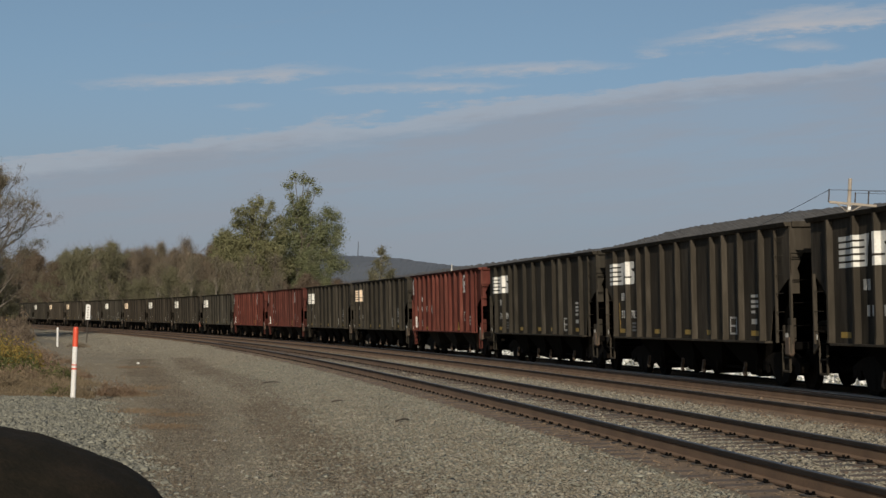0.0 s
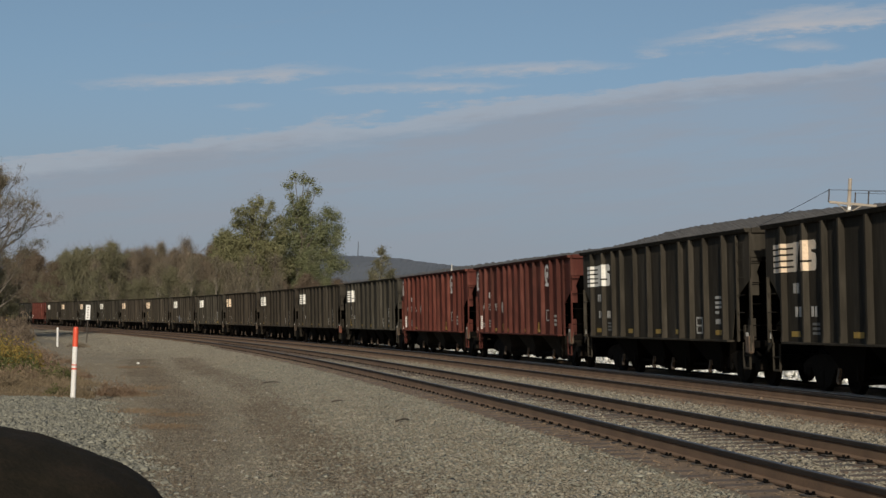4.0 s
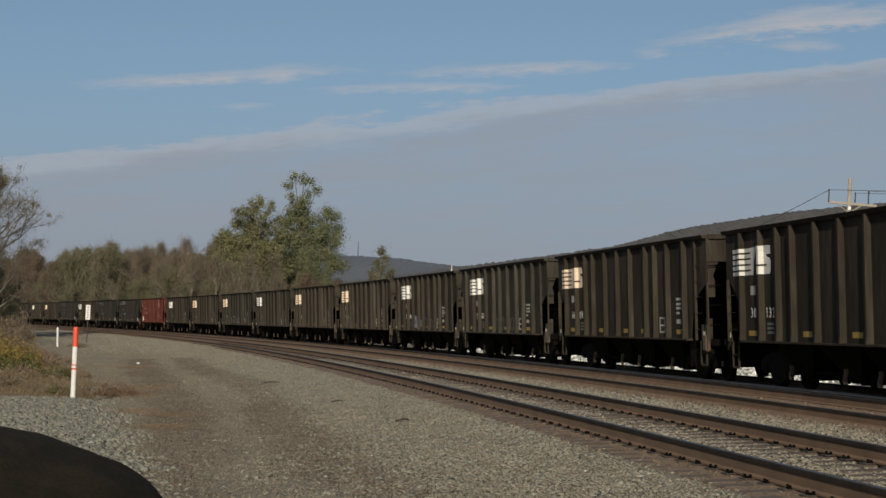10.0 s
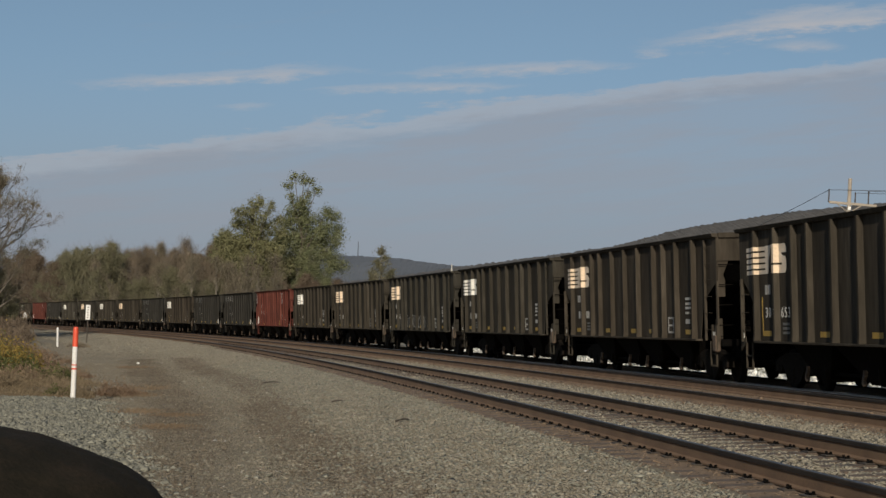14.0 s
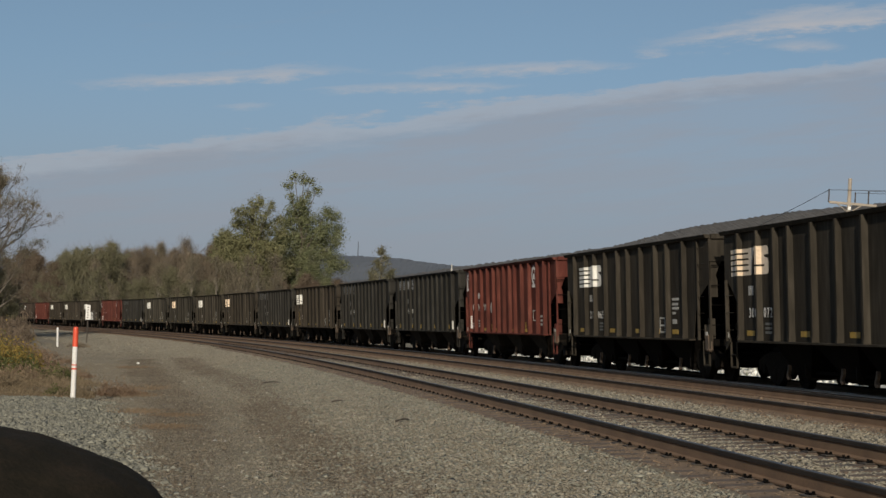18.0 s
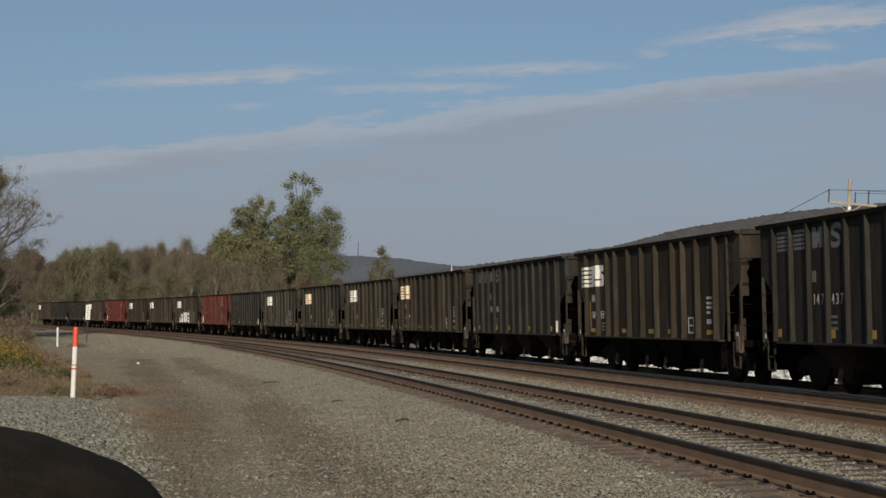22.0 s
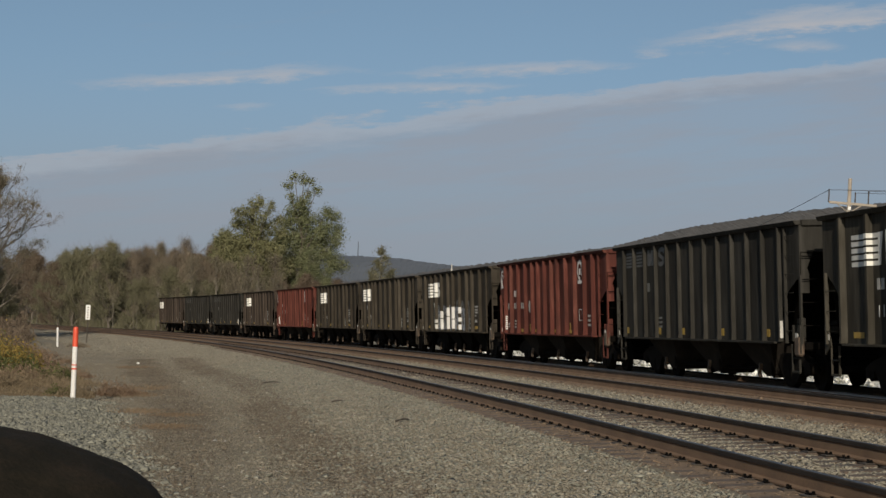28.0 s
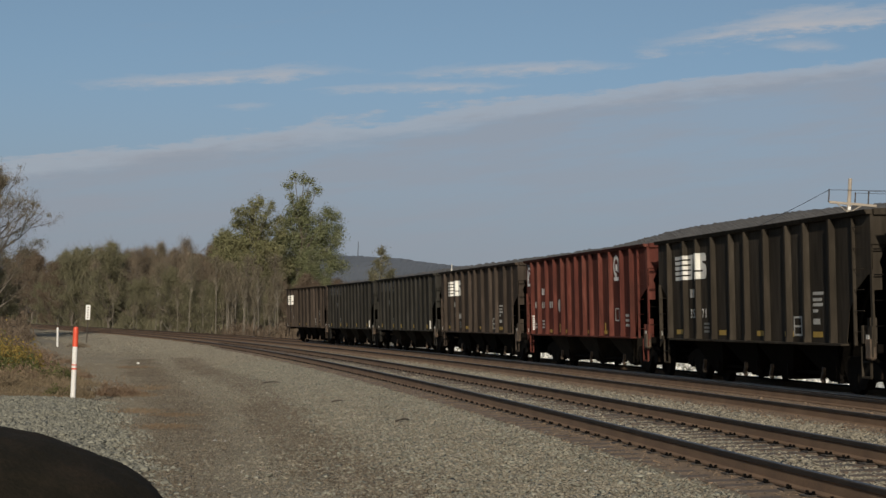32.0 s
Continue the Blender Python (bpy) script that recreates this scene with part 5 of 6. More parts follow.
PANEL = 1.58          # half the width over the side sheets


def side_outline(h):
    return [(-h + 1.25, 1.0), (h - 1.0, 1.0), (h - 1.0, 1.45), (h - 0.94, 1.74), (h - 0.55, 2.1), (h - 0.18, 2.32), (h, 2.34), (h, 3.36), (-h, 3.36), (-h, 2.32), (-h + 0.2, 2.26), (-h + 0.75, 2.0), (-h + 1.08, 1.6)]


def wheel_profile(bm, y, flip):
    prof = ((0.06, 0.0), (0.11, 0.02), (0.15, 0.05), (0.30, 0.07), (0.345, 0.02), (0.42, 0.02), (0.425, 0.12), (0.45, 0.125), (0.45, 0.15), (0.34, 0.15), (0.30, 0.10), (0.06, 0.13))
    rings = []
    for k in range(18):
        a = k * 2 * math.pi / 18
        rings.append([bm.verts.new((r * math.cos(a), y - flip * w, r * math.sin(a))) for r, w in prof])
    for k in range(18):
        a, b = rings[k], rings[(k + 1) % 18]
        for i in range(len(prof) - 1):
            bm.faces.new((a[i], a[i + 1], b[i + 1], b[i]))


def wheelset():
    bm = fresh()
    wheel_profile(bm, 0.82, 1)
    wheel_profile(bm, -0.82, -1)
    tube(bm, [Vector((0, -1.02, 0)), Vector((0, 1.02, 0))], 0.075, 0.075, 10)
    for y in (-1.0, 1.0):
        tube(bm, [Vector((0, y - 0.1, 0)), Vector((0, y + 0.1, 0))], 0.12, 0.12, 10)
    return bm


def sideframe():
    bm = fresh()
    slab(bm, [(-1.12, 0.36), (-1.12, 0.56), (-0.88, 0.66), (-0.45, 0.76), (0.45, 0.76), (0.88, 0.66), (1.12, 0.56), (1.12, 0.36), (0.98, 0.36), (0.92, 0.5), (0.66, 0.5),
              (0.40, 0.2), (0.3, 0.14), (-0.3, 0.14), (-0.40, 0.2), (-0.66, 0.5), (-0.92, 0.5), (-0.98, 0.36)], -0.09, 0.09)
    return bm


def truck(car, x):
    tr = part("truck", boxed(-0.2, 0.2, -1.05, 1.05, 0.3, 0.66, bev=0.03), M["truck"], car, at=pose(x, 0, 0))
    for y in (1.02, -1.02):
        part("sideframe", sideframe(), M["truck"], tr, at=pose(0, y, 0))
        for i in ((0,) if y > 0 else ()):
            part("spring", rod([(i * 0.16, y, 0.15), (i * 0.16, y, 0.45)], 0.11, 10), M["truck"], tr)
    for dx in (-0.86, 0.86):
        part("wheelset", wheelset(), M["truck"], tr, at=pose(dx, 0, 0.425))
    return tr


def bay(car, x, lean, mt):
    """A hopper chute: wide at the sill, narrow at its door."""
    bm = fresh()
    top = [(x - 1.15, 1.02), (x + 1.15, 1.02)]
    bot = [(x + lean + 0.3, 0.24), (x + lean - 0.3, 0.24)]
    for y0, y1 in ((0.2, 1.42), (-1.42, -0.2)):
        a = [bm.verts.new((px, y0, z)) for px, z in top] + [bm.verts.new((px, y0 + (0.12 if y0 > 0 else 0.35), z)) for px, z in bot]
        b = [bm.verts.new((px, y1, z)) for px, z in top] + [bm.verts.new((px, y1 - (0.35 if y0 > 0 else 0.12), z)) for px, z in bot]
        bm.faces.new(a)
        bm.faces.new(b[::-1])
        for i in range(4):
            j = (i + 1) % 4
            bm.faces.new((a[j], a[i], b[i], b[j]))
    ch = part("hopper_chute", bm, mt, car)
    part("chute_door", boxed(x + lean - 0.36, x + lean - 0.30, 0.35, 1.16, 0.22, 0.5, bev=0.01), M["truck"], ch, "steel chute door with shade put into its dark colour")
    bm = fresh()
    u = x + lean * 1.6
    slab(bm, [(u - 0.05, 0.52), (u + 0.02, 0.54), (u + 0.04, 0.44), (u + 0.10, 0.37), (u + 0.12, 0.28), (u + 0.02, 0.23), (u - 0.04, 0.26), (u + 0.03, 0.33), (u - 0.04, 0.42)], 1.34, 1.40)
    part("door_hook", bm, M["casting"], ch)
    part("door_latch", boxed(x + lean - 0.42, x + lean - 0.36, 1.10, 1.22, 0.3, 0.6, bev=0.01), M["truck"], ch)
    return ch


def ladder(car, x, end, side, mt):
    """Corner ladder on the car's side: one stile with its rungs; the rear one is short and stands in the cut-out corner."""
    y = side * 1.62
    top, count, reach = (2.36, 3, -0.5) if end > 0 else (3.32, 6, -0.48)
    la = part("ladder", boxed(x - 0.022, x + 0.022, y - 0.03, y + 0.03, 1.0, top), mt, car)
    for i in range(count if side > 0 else 0):
        z = 1.25 + i * 0.38
        part("rung", rod([(x, y + side * 0.012, z), (x + reach, y + side * 0.012, z)], 0.007, 5), mt, la)
    return la


def sill_step(car, x, side, mt):
    y = side * 1.54
    bm = fresh()
    pts = [(x - 0.2, y, 0.98), (x - 0.2, y, 0.42), (x + 0.2, y, 0.42), (x + 0.2, y, 0.98)]
    for a, b in zip(pts, pts[1:]):
        tube(bm, [Vector(a), Vector(b)], 0.026, 0.026, 5)
    tube(bm, [Vector((x - 0.2, y, 0.7)), Vector((x + 0.2, y, 0.7))], 0.02, 0.02, 5)
    return part("sill_step", bm, mt, car)


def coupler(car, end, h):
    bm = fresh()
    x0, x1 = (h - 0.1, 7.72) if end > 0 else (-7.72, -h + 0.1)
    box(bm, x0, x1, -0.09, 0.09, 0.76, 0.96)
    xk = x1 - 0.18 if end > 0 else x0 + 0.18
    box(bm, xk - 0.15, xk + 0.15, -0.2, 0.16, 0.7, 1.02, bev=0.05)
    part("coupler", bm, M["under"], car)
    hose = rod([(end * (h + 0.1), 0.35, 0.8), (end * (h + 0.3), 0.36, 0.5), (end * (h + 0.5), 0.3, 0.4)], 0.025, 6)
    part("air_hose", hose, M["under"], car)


def decal(name, pts, car, mt, y, label="", hide=()):
    """A painted patch on the car's side facing the line's inside; pts are (metres from the rear end, height)."""
    bm = fresh()
    h = car["half"]
    slab(bm, [(h - a, z) for a, z in pts], y, y + 0.004)
    return part(name, bm, mt, car, label)


def rect(a0, a1, z0, z1):
    return [(a0, z0), (a1, z0), (a1, z1), (a0, z1)]


def rib_paint(name, car, a, z0, z1, mt):
    h = car["half"]
    return part(name, boxed(h - a - 0.066, h - a + 0.05, PANEL, PANEL + 0.003 + DEEP["black"], z0, z1), mt, car)


def ribbon(name, pts, width, car, mt, y, label=""):
    """A painted stroke of even width through points (from the rear end, height)."""
    h = car["half"]
    bm = fresh()
    L, R = [], []
    for i, p in enumerate(pts):
        a, b = pts[max(i - 1, 0)], pts[min(i + 1, len(pts) - 1)]
        dx, dz = b[0] - a[0], b[1] - a[1]
        n = math.hypot(dx, dz) or 1
        ox, oz = -dz / n * width / 2, dx / n * width / 2
        L.append(bm.verts.new((h - p[0] - ox, y, p[1] + oz)))
        R.append(bm.verts.new((h - p[0] + ox, y, p[1] - oz)))
    for i in range(len(pts) - 1):
        bm.faces.new((L[i], R[i], R[i + 1], L[i + 1]))
    return part(name, bm, mt, car, label)


def emblem_black(car, start, r0, r1, shift, back=0.0, frame_back=0.0):
    """Striped emblem across two ribs: five bars run into a block with a hollow edge, then a squared double curl."""
    y = PANEL
    w = (r1 - r0) * 1.3 - 0.76
    s0 = r0 + 0.05 + 0.5 * w
    for i in range(5):
        z = 2.43 + i * 0.1235
        decal("emblem_bar", rect(start, s0, z, z + 0.084), car, M["white"], y)
        rib_paint("emblem_rib_patch", car, r0, z, z + 0.084, M["white"])
    decal("emblem_block", [(s0, 2.43), (s0 + 0.17 * w, 2.43), (s0 + 0.22 * w, 2.48), (s0 + 0.27 * w, 2.72), (s0 + 0.42 * w, 3.018), (s0, 3.018)], car, M["white"], y)
    rib_paint("emblem_rib_patch", car, r1, 2.43, 2.598, M["white"])
    rib_paint("emblem_rib_patch", car, r1, 2.64, 3.03, M["white"])
    c = r1 + 0.05
    decal("emblem_curl", [(c, 2.43), (c + 0.36, 2.43), (c + 0.43, 2.47), (c + 0.455, 2.53), (c + 0.455, 2.68), (c + 0.41, 2.755), (c + 0.18, 2.80), (c + 0.17, 2.845),
                          (c + 0.455, 2.845), (c + 0.45, 2.95), (c + 0.40, 3.01), (c + 0.33, 3.03), (c, 3.03), (c, 2.64), (c + 0.2, 2.64), (c + 0.2, 2.598), (c, 2.598)], car, M["white"], y)
    for i in range(2):
        decal("mark_bar", rect(1.42 + shift + i * 0.19, 1.56 + shift + i * 0.19, 2.0, 2.2), car, M["faded"], y)
    for z in (1.36, 1.27, 1.18):
        decal("weight_bar", rect(2.45 + shift, 2.85 + shift, z, z + 0.05), car, M["dim"], y)
    for i, z in enumerate((1.95, 1.83, 1.73, 1.61, 1.38)):
        decal("data_bar", rect(12.08 - back, 12.13 - back + (0.5, 0.42, 0.46, 0.2, 0.3)[i], z, z + (0.06 if i < 4 else 0.11)), car, M["faded"], y)
    for a0, a1, z0, z1 in ((10.66, 11.12, 1.15, 1.19), (10.66, 11.12, 1.50, 1.54), (10.66, 10.71, 1.19, 1.50), (11.07, 11.12, 1.19, 1.50), (10.71, 11.07, 1.32, 1.36)):
        decal("stencil_frame", rect(a0 - frame_back, a1 - frame_back, z0, z1), car, M["faded"], y)
    for a in (1.46, 4.75, 7.3, 9.0, 12.05 - back):
        decal("reflector", rect(a, a + 0.5, 1.13, 1.24), car, M["yellow"], y, "yellow reflective strip")


def emblem_red(car):
    y = PANEL
    for rad, wid in ((0.235, 0.075), (0.105, 0.06)):
        arc = [(0.40 + rad * math.cos(radians(a)), 2.93 + rad * 1.15 * math.sin(radians(a))) for a in range(190, 9, -20)]
        ribbon("emblem_arc", arc, wid, car, M["white"], y + 0.004)
    decal("emblem_bar", rect(0.14, 0.205, 2.58, 2.92), car, M["white"], y)
    decal("emblem_bar", rect(0.205, 0.52, 2.60, 2.67), car, M["white"], y)
    decal("emblem_bar", rect(0.27, 0.33, 2.67, 2.92), car, M["white"], y)
    decal("name_bar", rect(0.12, 0.6, 3.24, 3.3), car, M["dim"], y)
    ring = [(10.98 + 0.23 * math.cos(radians(a)), 2.95 + 0.25 * math.sin(radians(a))) for a in range(-40, 300, 20)]
    ribbon("emblem_ring", ring, 0.11, car, M["white"], y + 0.004)
    decal("emblem_bar", rect(10.74, 11.24, 2.55, 2.65), car, M["white"], y)
    decal("emblem_bar", rect(10.9, 11.06, 2.82, 3.0), car, M["white"], y)
    for i in range(2):
        decal("mark_bar", rect(2.18 + i * 0.24, 2.36 + i * 0.24, 2.28, 2.48), car, M["letter"], y)
    disc = [(4.48 + 0.18 * math.cos(radians(a)), 1.92 + 0.2 * math.sin(radians(a))) for a in range(0, 360, 24)]
    decal("disc", disc, car, M["faded"], y, "pale green painted disc")
    h = car["half"]
    for i in range(7):
        part("edge_tick", boxed(h - 1.137, h - 1.118, PANEL + 0.02, PANEL + 0.09, 1.16 + i * 0.07, 1.205 + i * 0.07), M["white"], car)
    for a, n in ((1.16, 2), (2.15, 3)):
        for i in range(n):
            decal("weight_bar", rect(a, a + 0.36, 1.22 + i * 0.1, 1.27 + i * 0.1), car, M["faded"], y)
    for a0, a1, z0, z1 in ((10.8, 11.2, 1.45, 1.48), (10.8, 11.2, 1.77, 1.8), (10.8, 10.84, 1.48, 1.77), (11.16, 11.2, 1.48, 1.77)):
        decal("stencil_frame", rect(a0, a1, z0, z1), car, M["faded"], y)
    for i in range(3):
        decal("data_bar", rect(11.8, 12.15, 1.3 + i * 0.13, 1.37 + i * 0.13), car, M["faded"], y)
    for a in (3.15, 5.2, 7.8, 9.6):
        decal("reflector", rect(a, a + 0.3, 1.08, 1.18), car, M["yellow"], y, "faded yellow strip")
    decal("reflector", rect(4.45, 4.53, 1.1, 1.36), car, M["yellow"], y, "faded yellow strip")
    decal("reflector", rect(9.7, 9.78, 1.18, 1.4), car, M["yellow"], y, "faded yellow strip")


def emblem_plain(car):
    y = PANEL
    for c in range(2):
        a = 1.03 + c * 0.99
        for i in range(5):
            decal("emblem_bar", rect(a, a + 0.62, 2.86 + i * 0.085, 2.915 + i * 0.085), car, M["white"], y)
    decal("emblem_block", [(3.05, 2.86), (3.3, 2.86), (3.42, 3.0), (3.42, 2.86), (3.6, 2.86), (3.6, 3.26), (3.42, 3.26), (3.3, 3.12), (3.24, 3.26), (3.05, 3.26)], car, M["white"], y)
    s = [(4.3 + dx, 3.06 + dz) for dx, dz in ((0.26, 0.13), (0.16, 0.18), (-0.05, 0.18), (-0.2, 0.13), (-0.2, 0.06), (0.0, 0.0), (0.2, -0.06), (0.2, -0.13), (0.05, -0.18), (-0.16, -0.18), (-0.26, -0.13))]
    ribbon("emblem_curl", s, 0.11, car, M["white"], y + 0.004)
    decal("mark_bar", rect(2.98, 3.2, 2.2, 2.42), car, M["dim"], y)
    for i in range(3):
        decal("weight_bar", rect(3.95, 4.25, 1.28 + 0.11 * i, 1.33 + 0.11 * i), car, M["dim"], y)
    x = car["half"] - RIBS["plain"][-1]
    part("edge_strip", boxed(x - 0.066, x - 0.06, y + 0.01, y + 0.08, 1.1, 1.45), M["faded"], car, "faded white edge marking strip")
    for i in (0, 3, 5, 8, 11):
        decal("reflector", rect(0.96 + i * 0.99, 1.16 + i * 0.99, 1.12, 1.28), car, M["yellow"], y, "yellow reflective tab")


def hopper(kind):
    """One open hopper car; its origin lies on the track's centre line at rail level, +x to its rear end."""
    h = LENGTH[kind] / 2
    mt = M["red"] if kind == "red" else M["black"]
    car = new("hopper_car")
    car["half"] = h
    for side in (1, -1):
        bm = fresh()
        y = side * PANEL
        slab(bm, side_outline(h), y - 0.012, y)
        part("side_sheet", bm, mt, car)
        bm = fresh()
        box(bm, -h - 0.02, h + 0.02, y - 0.04 if side > 0 else y - 0.125, y + 0.125 if side > 0 else y + 0.04, 3.36, 3.445)
        for v in bm.verts:
            if v.co.z < 3.4 and abs(v.co.y) > PANEL + 0.1:
                v.co.y -= side * 0.045
        bmesh.ops.bevel(bm, geom=list(bm.edges), offset=0.005, segments=1, affect="EDGES")
        part("top_chord", bm, mt, car)
        part("side_sill", boxed(-h + 1.2, h - 1.2, y - 0.03 if side > 0 else y - 0.14, y + 0.14 if side > 0 else y + 0.03, 0.985, 1.025, bev=0.005), mt, car)
        for a in RIBS[kind]:
            bm = fresh()
            deep = DEEP[kind]
            x = h - a
            z0 = 1.03
            wide = 0.042 if kind != "plain" else 0.034
            vs = []
            for z, out in ((z0, 1.14), (z0 + 0.14, 1.0), (2.2, 0.98), (3.36, 0.94)):
                for px, py in ((x - wide - 0.02, y), (x - wide, y + side * deep * out), (x + wide, y + side * deep * out), (x + wide + 0.02, y)):
                    vs.append(bm.verts.new((px, py, z)))
            for r in (0, 4, 8):
                for i in range(3):
                    bm.faces.new((vs[r + i], vs[r + i + 1], vs[r + i + 5], vs[r + i + 4]))
            bm.faces.new(vs[:4][::-1])
            bm.faces.new(vs[12:])
            part("rib", bm, mt, car)
    for end in (1, -1):
        x = end * h
        part("end_sheet", boxed(min(x, x - end * 0.03), max(x, x - end * 0.03), -1.565, 1.565, 2.82, 3.38), mt, car)
        part("end_chord", boxed(x - 0.06, x + 0.06, -1.53, 1.53, 3.34, 3.46, bev=0.012), mt, car)
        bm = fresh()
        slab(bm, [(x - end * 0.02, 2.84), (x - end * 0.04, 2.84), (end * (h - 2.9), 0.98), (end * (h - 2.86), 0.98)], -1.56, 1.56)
        # near-black sheet and sill carry the shade of the car's open end
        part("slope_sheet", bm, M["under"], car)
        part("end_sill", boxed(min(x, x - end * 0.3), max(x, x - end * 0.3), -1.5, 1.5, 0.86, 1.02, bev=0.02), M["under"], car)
        for side in (1, -1):
            yy = side * 1.55
            bm = fresh()
            slab(bm, [(x - end * 0.02, 0.98), (x - end * 0.11, 0.98), (x - end * 0.11, 2.36), (x - end * 0.02, 2.36)], yy - 0.02, yy + 0.02)
            part("corner_post", bm, mt, car)
            bm = fresh()
            slab(bm, [(x - end * 0.02, 0.8), (x - end * 0.34, 0.98), (x - end * 0.30, 1.12), (x - end * 0.12, 1.36), (x - end * 0.02, 1.36)], yy + 0.024, yy + 0.05)
            part("gusset", bm, mt, car)
            bm = fresh()
            xa, xb = sorted((x - end * 0.034, x - end * 0.054))
            rim = [(1.54, 2.0), (1.37, 2.0), (1.37, 2.38), (1.41, 2.5), (1.26, 2.85), (1.54, 2.85)]
            fa = [bm.verts.new((xa, side * u, z)) for u, z in rim]
            fb = [bm.verts.new((xb, side * u, z)) for u, z in rim]
            bm.faces.new(fa)
            bm.faces.new(fb[::-1])
            for q in range(6):
                bm.faces.new((fa[q], fa[(q + 1) % 6], fb[(q + 1) % 6], fb[q]))
            part("corner_plate", bm, mt, car)
            ladder(car, x - end * (0.2 if end > 0 else 0.72), end, side, mt)
            if side > 0:
                sill_step(car, end * (h - 0.42), side, mt)
        for i in range(2):
            part("end_brace", rod([(x - end * 0.08, (0.5 - i) * 1.4, 1.05), (x - end * 0.5, (0.5 - i) * 1.4, 2.5)], 0.05, 5), M["under"], car)
        for i in range(4):
            z = 1.35 + i * 0.46
            part("grab_iron", rod([(x + end * 0.05, 1.2, z), (x + end * 0.05, 1.55, z)], 0.012, 5), M["under"], car)
        part("end_reflector", boxed(x - end * 0.20 - 0.07, x - end * 0.20 + 0.07, 1.601, 1.612, 1.08, 1.2), M["faded"], car, "small white placard")
        coupler(car, end, h)
        truck(car, end * (h - 1.92))
    part("brake_wheel", rod([(-h - 0.12, 0.55, 2.35), (-h - 0.17, 0.55, 2.35)], 0.26, 14), M["under"], car)
    part("brake_cylinder", rod([(-h + 0.7, 0.4, 1.3), (-h + 1.3, 0.4, 1.3)], 0.14, 10), mt, car)
    part("air_reservoir", rod([(-h + 0.6, -0.5, 1.35), (-h + 1.5, -0.5, 1.35)], 0.2, 10), mt, car)
    for yy in (0.62, -0.62):
        part("brake_rod", rod([(-4.6, yy, 0.46), (-1.0, yy, 0.4), (1.0, yy, 0.42), (4.6, yy, 0.46)], 0.035, 6), M["under"], car)
    for yy in (1.02, -1.02):
        part("door_shaft", boxed(-h + 3.6, h - 3.6, yy - 0.03, yy + 0.03, 0.36, 0.42), M["under"], car)
    part("end_casting", boxed(-h + 0.03, -h + 0.30, 1.5, 1.625, 0.74, 1.14, bev=0.035), M["casting"], car, "rusty brown corner casting")
    for xb, top in ((-h + 0.56, 1.5), (-h + 0.86, 1.36)):
        part("brake_bracket", boxed(xb - 0.05, xb + 0.05, 1.28, 1.44, 1.02, top, bev=0.015), mt, car)
    part("brake_lever", boxed(-0.3, 0.3, -0.5, 0.5, 0.42, 0.5), M["under"], car)
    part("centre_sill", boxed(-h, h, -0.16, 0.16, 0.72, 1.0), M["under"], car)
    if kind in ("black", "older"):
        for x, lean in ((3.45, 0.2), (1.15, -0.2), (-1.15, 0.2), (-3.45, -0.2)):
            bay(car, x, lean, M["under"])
        if kind == "black":
            emblem_black(car, 0.48, 1.2, 2.45, 0.2)
        else:
            emblem_black(car, 1.46, 2.4, 3.4, 1.2, 1.48, 1.14)
    else:
        for x in (3.5, 0.0, -3.5):
            bay(car, x, -0.25, M["chute"])
        if kind == "red":
            emblem_red(car)
        else:
            emblem_plain(car)
    return car


def lettering(car, text, a, z, size, mt, gaps):
    """Road number, stencilled digit by digit between the ribs."""
    h = car["half"]
    cu = bpy.data.curves.new("number", "FONT")
    cu.size, cu.extrude, cu.space_character = size, 0.002, 1.0
    for i, ch in enumerate(text):
        cu.body = ch
        tmp = bpy.data.objects.new("number", cu)
        me = bpy.data.meshes.new_from_object(tmp)
        bpy.data.objects.remove(tmp)
        me.materials.append(mt)
        ob = new("number_digit", me)
        ob.parent = car
        ob.matrix_basis = pose(h - a - gaps[i], PANEL + 0.006, z, 90, 0, 180)


def graffiti(car, k, a0, a1, z0, z1, n, mt, stroke=0.04):
    """Thin sprayed loops, one beside the other between the ribs."""
    rng = random.Random(k)
    for i in range(n):
        a = a0 + (a1 - a0) * (i + 0.5) / n
        w = (a1 - a0) / n * rng.uniform(0.4, 0.75)
        top = z0 + (z1 - z0) * rng.uniform(0.7, 1.0)
        turns, ph, tilt = rng.uniform(0.8, 1.5), rng.uniform(0, 6.3), rng.uniform(-0.3, 0.3)
        pts = []
        for j in range(15):
            q = ph + j / 14 * turns * 2 * math.pi
            dz = math.sin(q) * (top - z0) / 2
            pts.append((a + w * math.cos(q) * (1 - 0.25 * j / 14) + tilt * dz, (z0 + top) / 2 + dz))
        ribbon("graffiti_stroke", pts, stroke * rng.uniform(0.7, 1.3), car, mt, PANEL + 0.0062 + i * 0.0004)


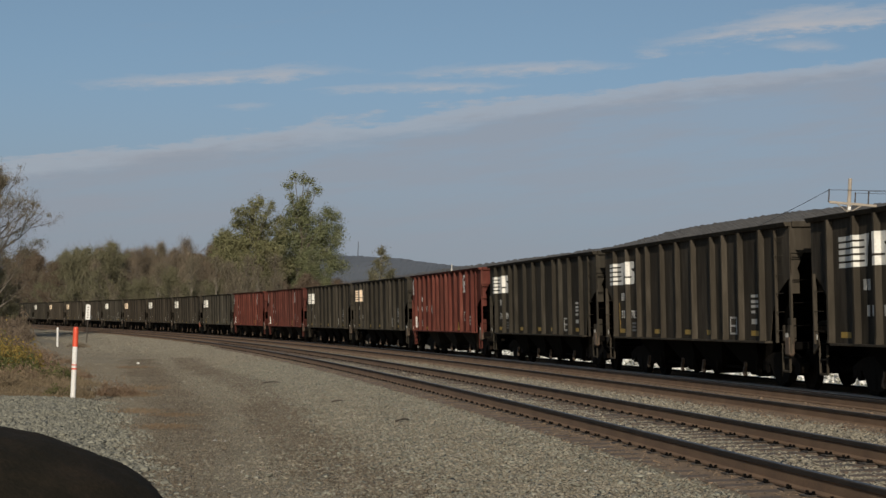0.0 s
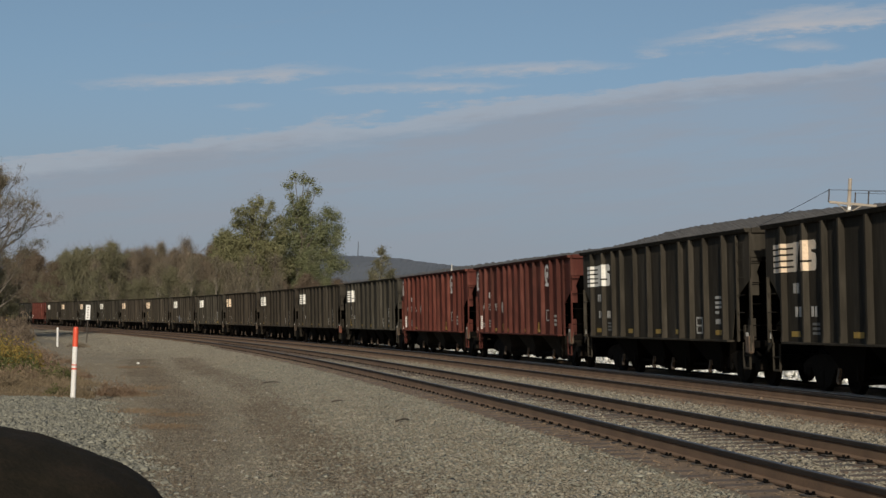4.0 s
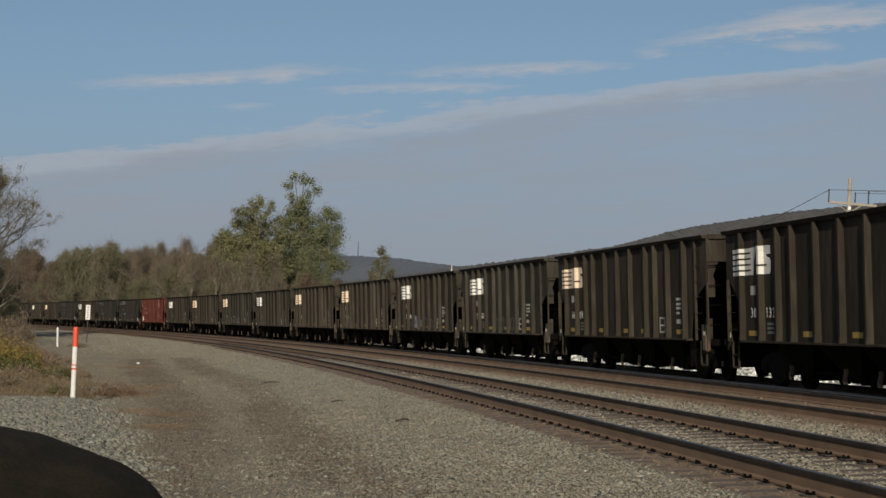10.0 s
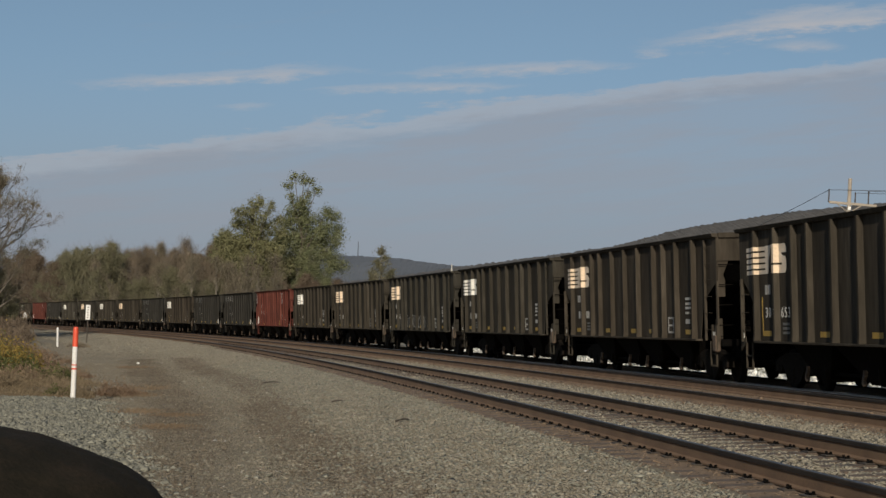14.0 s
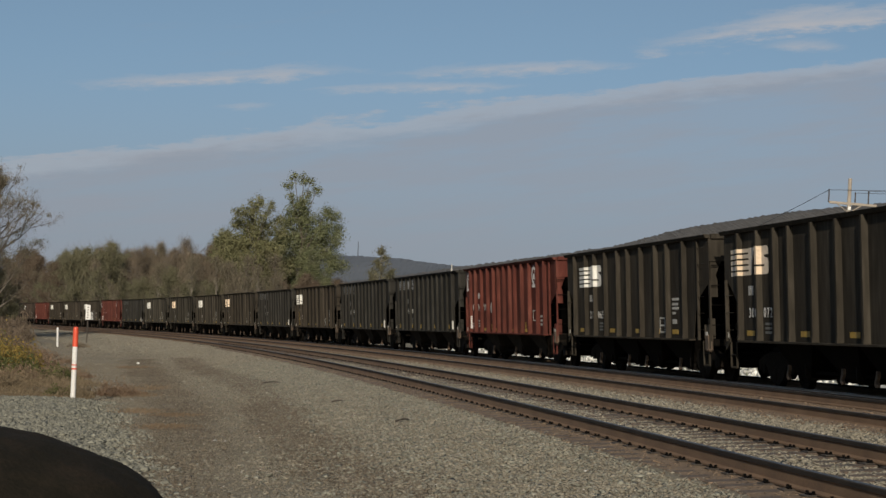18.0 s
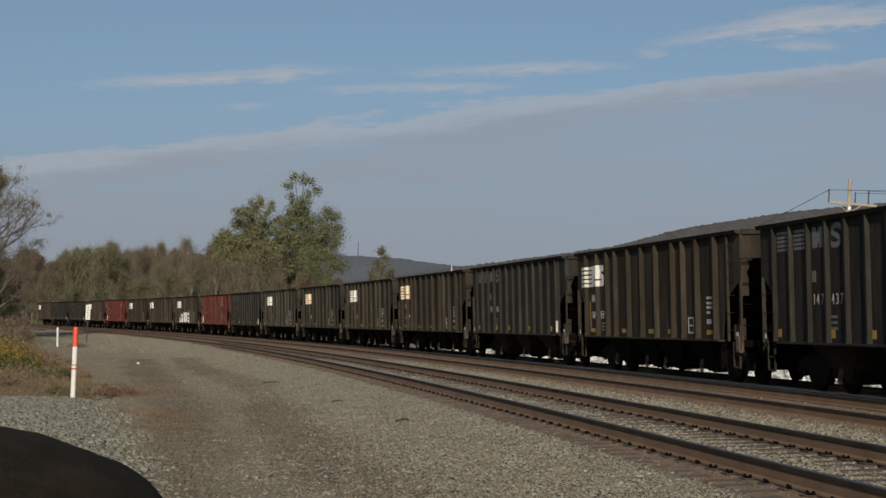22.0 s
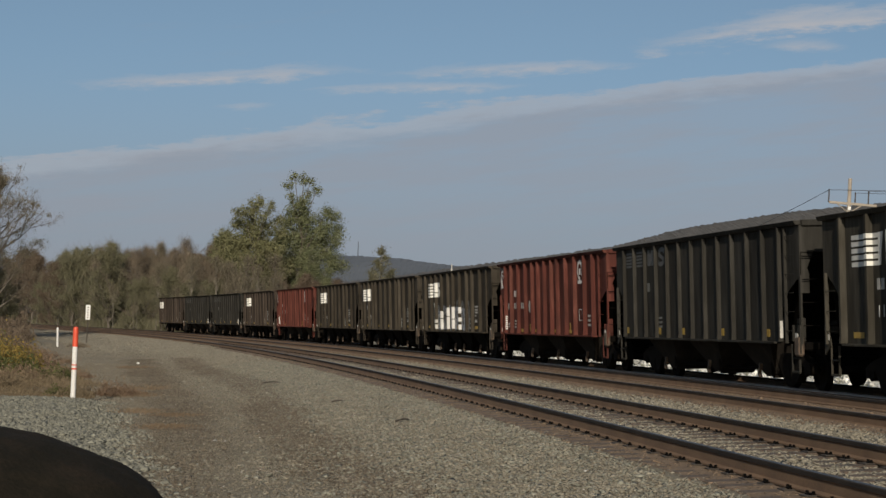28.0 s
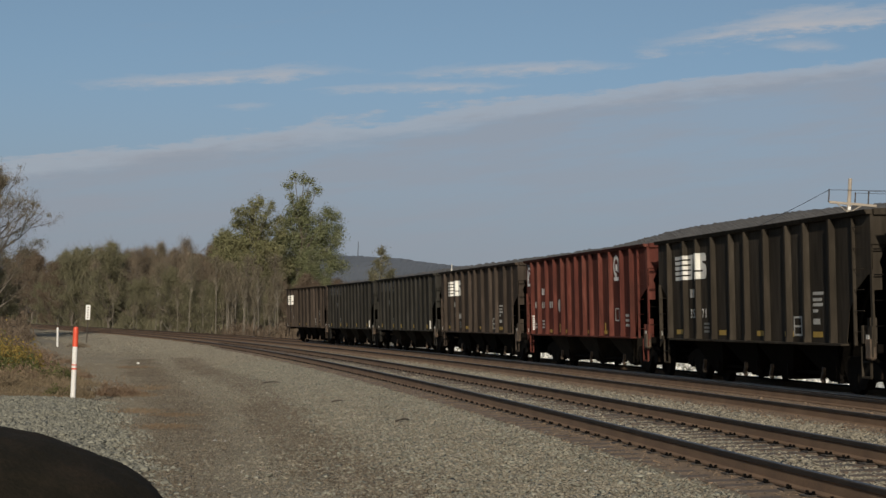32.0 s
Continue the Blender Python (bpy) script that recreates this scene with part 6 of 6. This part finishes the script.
def train():
    made, cars = {}, []
    rng = random.Random(5)
    for k in range(39):
        kind = "red" if k in RED else "plain" if k in PLAIN else "older" if k in OLDER else "black"
        if kind not in made:
            made[kind] = hopper(kind)
            car = made[kind]
        else:
            car = None
        cars.append([kind, car])
    out = []
    for k, (kind, car) in enumerate(cars):
        if car is None:
            car = copy_thing(made[kind], Matrix())
        out.append(car)
    for k, car in enumerate(out):
        kind = cars[k][0]
        v = rng.uniform(0.85, 1.15)
        warm = rng.uniform(-0.05, 0.05)
        tone = (v * (1 + warm), v * (1 - 0.25 * max(warm, 0)), v * (1 - 0.7 * warm), 1)
        if kind == "plain":
            worn = 0.45 if k == 21 else 0.2 if k in (22, 24) else 0.1
            tone = (0.67 * v, 0.72 * v, 0.80 * v, 1)
        if k in (35, 38):
            tone = (1.15, 1.02, 1.05, 1)
        mark = (1, 1, 1, 1)
        if k in TANNED:
            mark = (1.0, 0.88, 0.74, 1)
        elif kind == "plain":
            mark = (worn, worn, worn, 1)
        elif kind != "red":
            q = rng.uniform(0.9, 1.0)
            mark = (q, q, q * 0.97, 1)
        car.color = tone
        for o in car.children_recursive:
            o.color = (1.0, 0.8, 0.6, 1) if k in TANNED and o.name.startswith("emblem_rib") else mark if o.name.startswith("emblem") else tone if o.data.materials[0].name in ("black_car_paint", "oxide_red_paint") else (1, 1, 1, 1)
        if k in NUMBERS:
            text, z = NUMBERS[k], 1.84 if kind == "red" else 1.76 if kind == "plain" else 1.52
            if kind == "red":
                steps = (1.2, 1.42, 2.14, 2.38, 3.2, 3.44)
            elif kind == "plain":
                steps = (3.02, 3.22, 3.46, 4.0, 4.22, 4.44)
            elif k in OLDER:
                steps = (2.62, 2.84, 3.52, 3.74, 3.96, 4.2)
            else:
                steps = (1.72, 1.94, 2.58, 2.78, 2.98, 3.1) if len(text) < 6 else (1.62, 1.82, 2.02, 2.58, 2.78, 2.98)
            lettering(car, text, 0.0, z, 0.33 if kind == "red" else 0.3, M["faded"] if kind == "plain" else M["letter"], steps)
        elif kind != "plain":
            for a in ((1.2, 2.16, 2.4, 3.2, 3.44) if kind == "red" else (2.76, 3.0, 3.55, 3.78) if kind == "older" else (1.7, 1.92, 2.6, 2.8)):
                decal("number_bar", rect(a, a + 0.13, 1.86 if kind == "red" else 1.53, 2.06 if kind == "red" else 1.73), car, M["faded"], PANEL)
        if k in STREAKED:
            top = STREAKED[k]
            decal("paint_streak", [(1.42, 1.14), (1.48, 1.14), (1.45, (1.14 + top) / 2), (1.44, top), (1.39, top), (1.4, (1.14 + top) / 2)], car, M["yellow"], PANEL, "yellow sprayed streak")
        if k == 9:
            for o in car.children:
                if o.name.startswith("end_casting"):
                    o.data = o.data.copy()
                    o.data.materials[0] = M["rust_red"]
        extra = ""
        if k == 31:
            graffiti(car, k, 2.6, 9.7, 1.08, 2.25, 15, M["dim"], 0.14)
            graffiti(car, k + 50, 2.9, 9.5, 1.1, 2.1, 16, M["spray"], 0.05)
            graffiti(car, k + 90, 3.2, 9.3, 1.1, 1.9, 14, M["faded"], 0.035)
            for rib, z_lo, z_hi in ((3.4, 1.12, 1.3), (3.4, 1.36, 1.5), (4.55, 1.1, 1.52), (4.55, 1.56, 1.84), (5.85, 1.12, 1.6), (5.85, 1.63, 1.98), (6.85, 1.14, 1.5), (6.85, 1.53, 2.0), (8.1, 1.1, 1.3), (8.1, 1.42, 1.58), (8.1, 1.74, 1.98)):
                rib_paint("graffiti_rib_patch", car, rib, z_lo, z_hi, M["faded"] if rib < 4 else M["white"]).color = (0.8, 0.8, 0.8, 1)
            extra = " and pale graffiti"
        elif k in (13, 17, 12):
            if k == 17:
                graffiti(car, k, 4.3, 8.6, 1.15, 1.72, 15, M["faded"], 0.026)
            else:
                graffiti(car, k, 5.4, 9.4, 1.14, 1.6, 11, M["dim"], 0.03)
            if k == 13:
                graffiti(car, k + 20, 4.62, 5.6, 1.12, 1.78, 12, M["spray"], 0.045)
                graffiti(car, k + 40, 5.95, 6.6, 1.2, 1.5, 8, M["spray"], 0.035)
            extra = " and faded graffiti"
        if kind == "red":
            label = "oxide red open coal hopper car with white emblem on the rails"
        elif kind == "plain":
            label = "dark grey ribbed coal hopper car with faint lettering on rails"
        elif k in TANNED:
            label = "grimy black coal hopper with tan-stained striped emblem" + extra
        else:
            label = "grimy black coal hopper with white striped emblem" + extra
        tagged(car, label, "railcar", "cars of the coal train")
    return out


CARS = train()


def car_rows(k):
    rows = []
    for i in range(33):
        c = REARS[k] - CARS[k]["half"] - travelled(i)
        xa, ya, _ = on_line(c - 5.3)
        xb, yb, _ = on_line(c + 5.3)
        rows.append((i, pose((xa + xb) / 2, (ya + yb) / 2, GAUGE / 2 * CANT, -math.degrees(CANT), 0, math.degrees(math.atan2(yb - ya, xb - xa)))))
    return rows


def wheel_rows(k, x):
    """A wheelset rolls without slipping; it is turned step by step while its car passes near."""
    rows = [(0.0, pose(x, 0, 0.425))]
    for i in range(1, 960):
        t = i / 30
        c = REARS[k] - CARS[k]["half"] - travelled(t)
        if -20 < c < 50:
            rows.append((t, pose(x, 0, 0.425, 0, -math.degrees((travelled(t) / 0.425) % (2 * math.pi)), 0)))
    rows.append((32.0, rows[-1][1]))
    return rows


def motions():
    for k, car in enumerate(CARS):
        walk(car, car_rows(k))
        for truck_part in car.children:
            for wheels in truck_part.children:
                if wheels.name.startswith("wheelset"):
                    walk(wheels, wheel_rows(k, wheels.location.x))


motions()
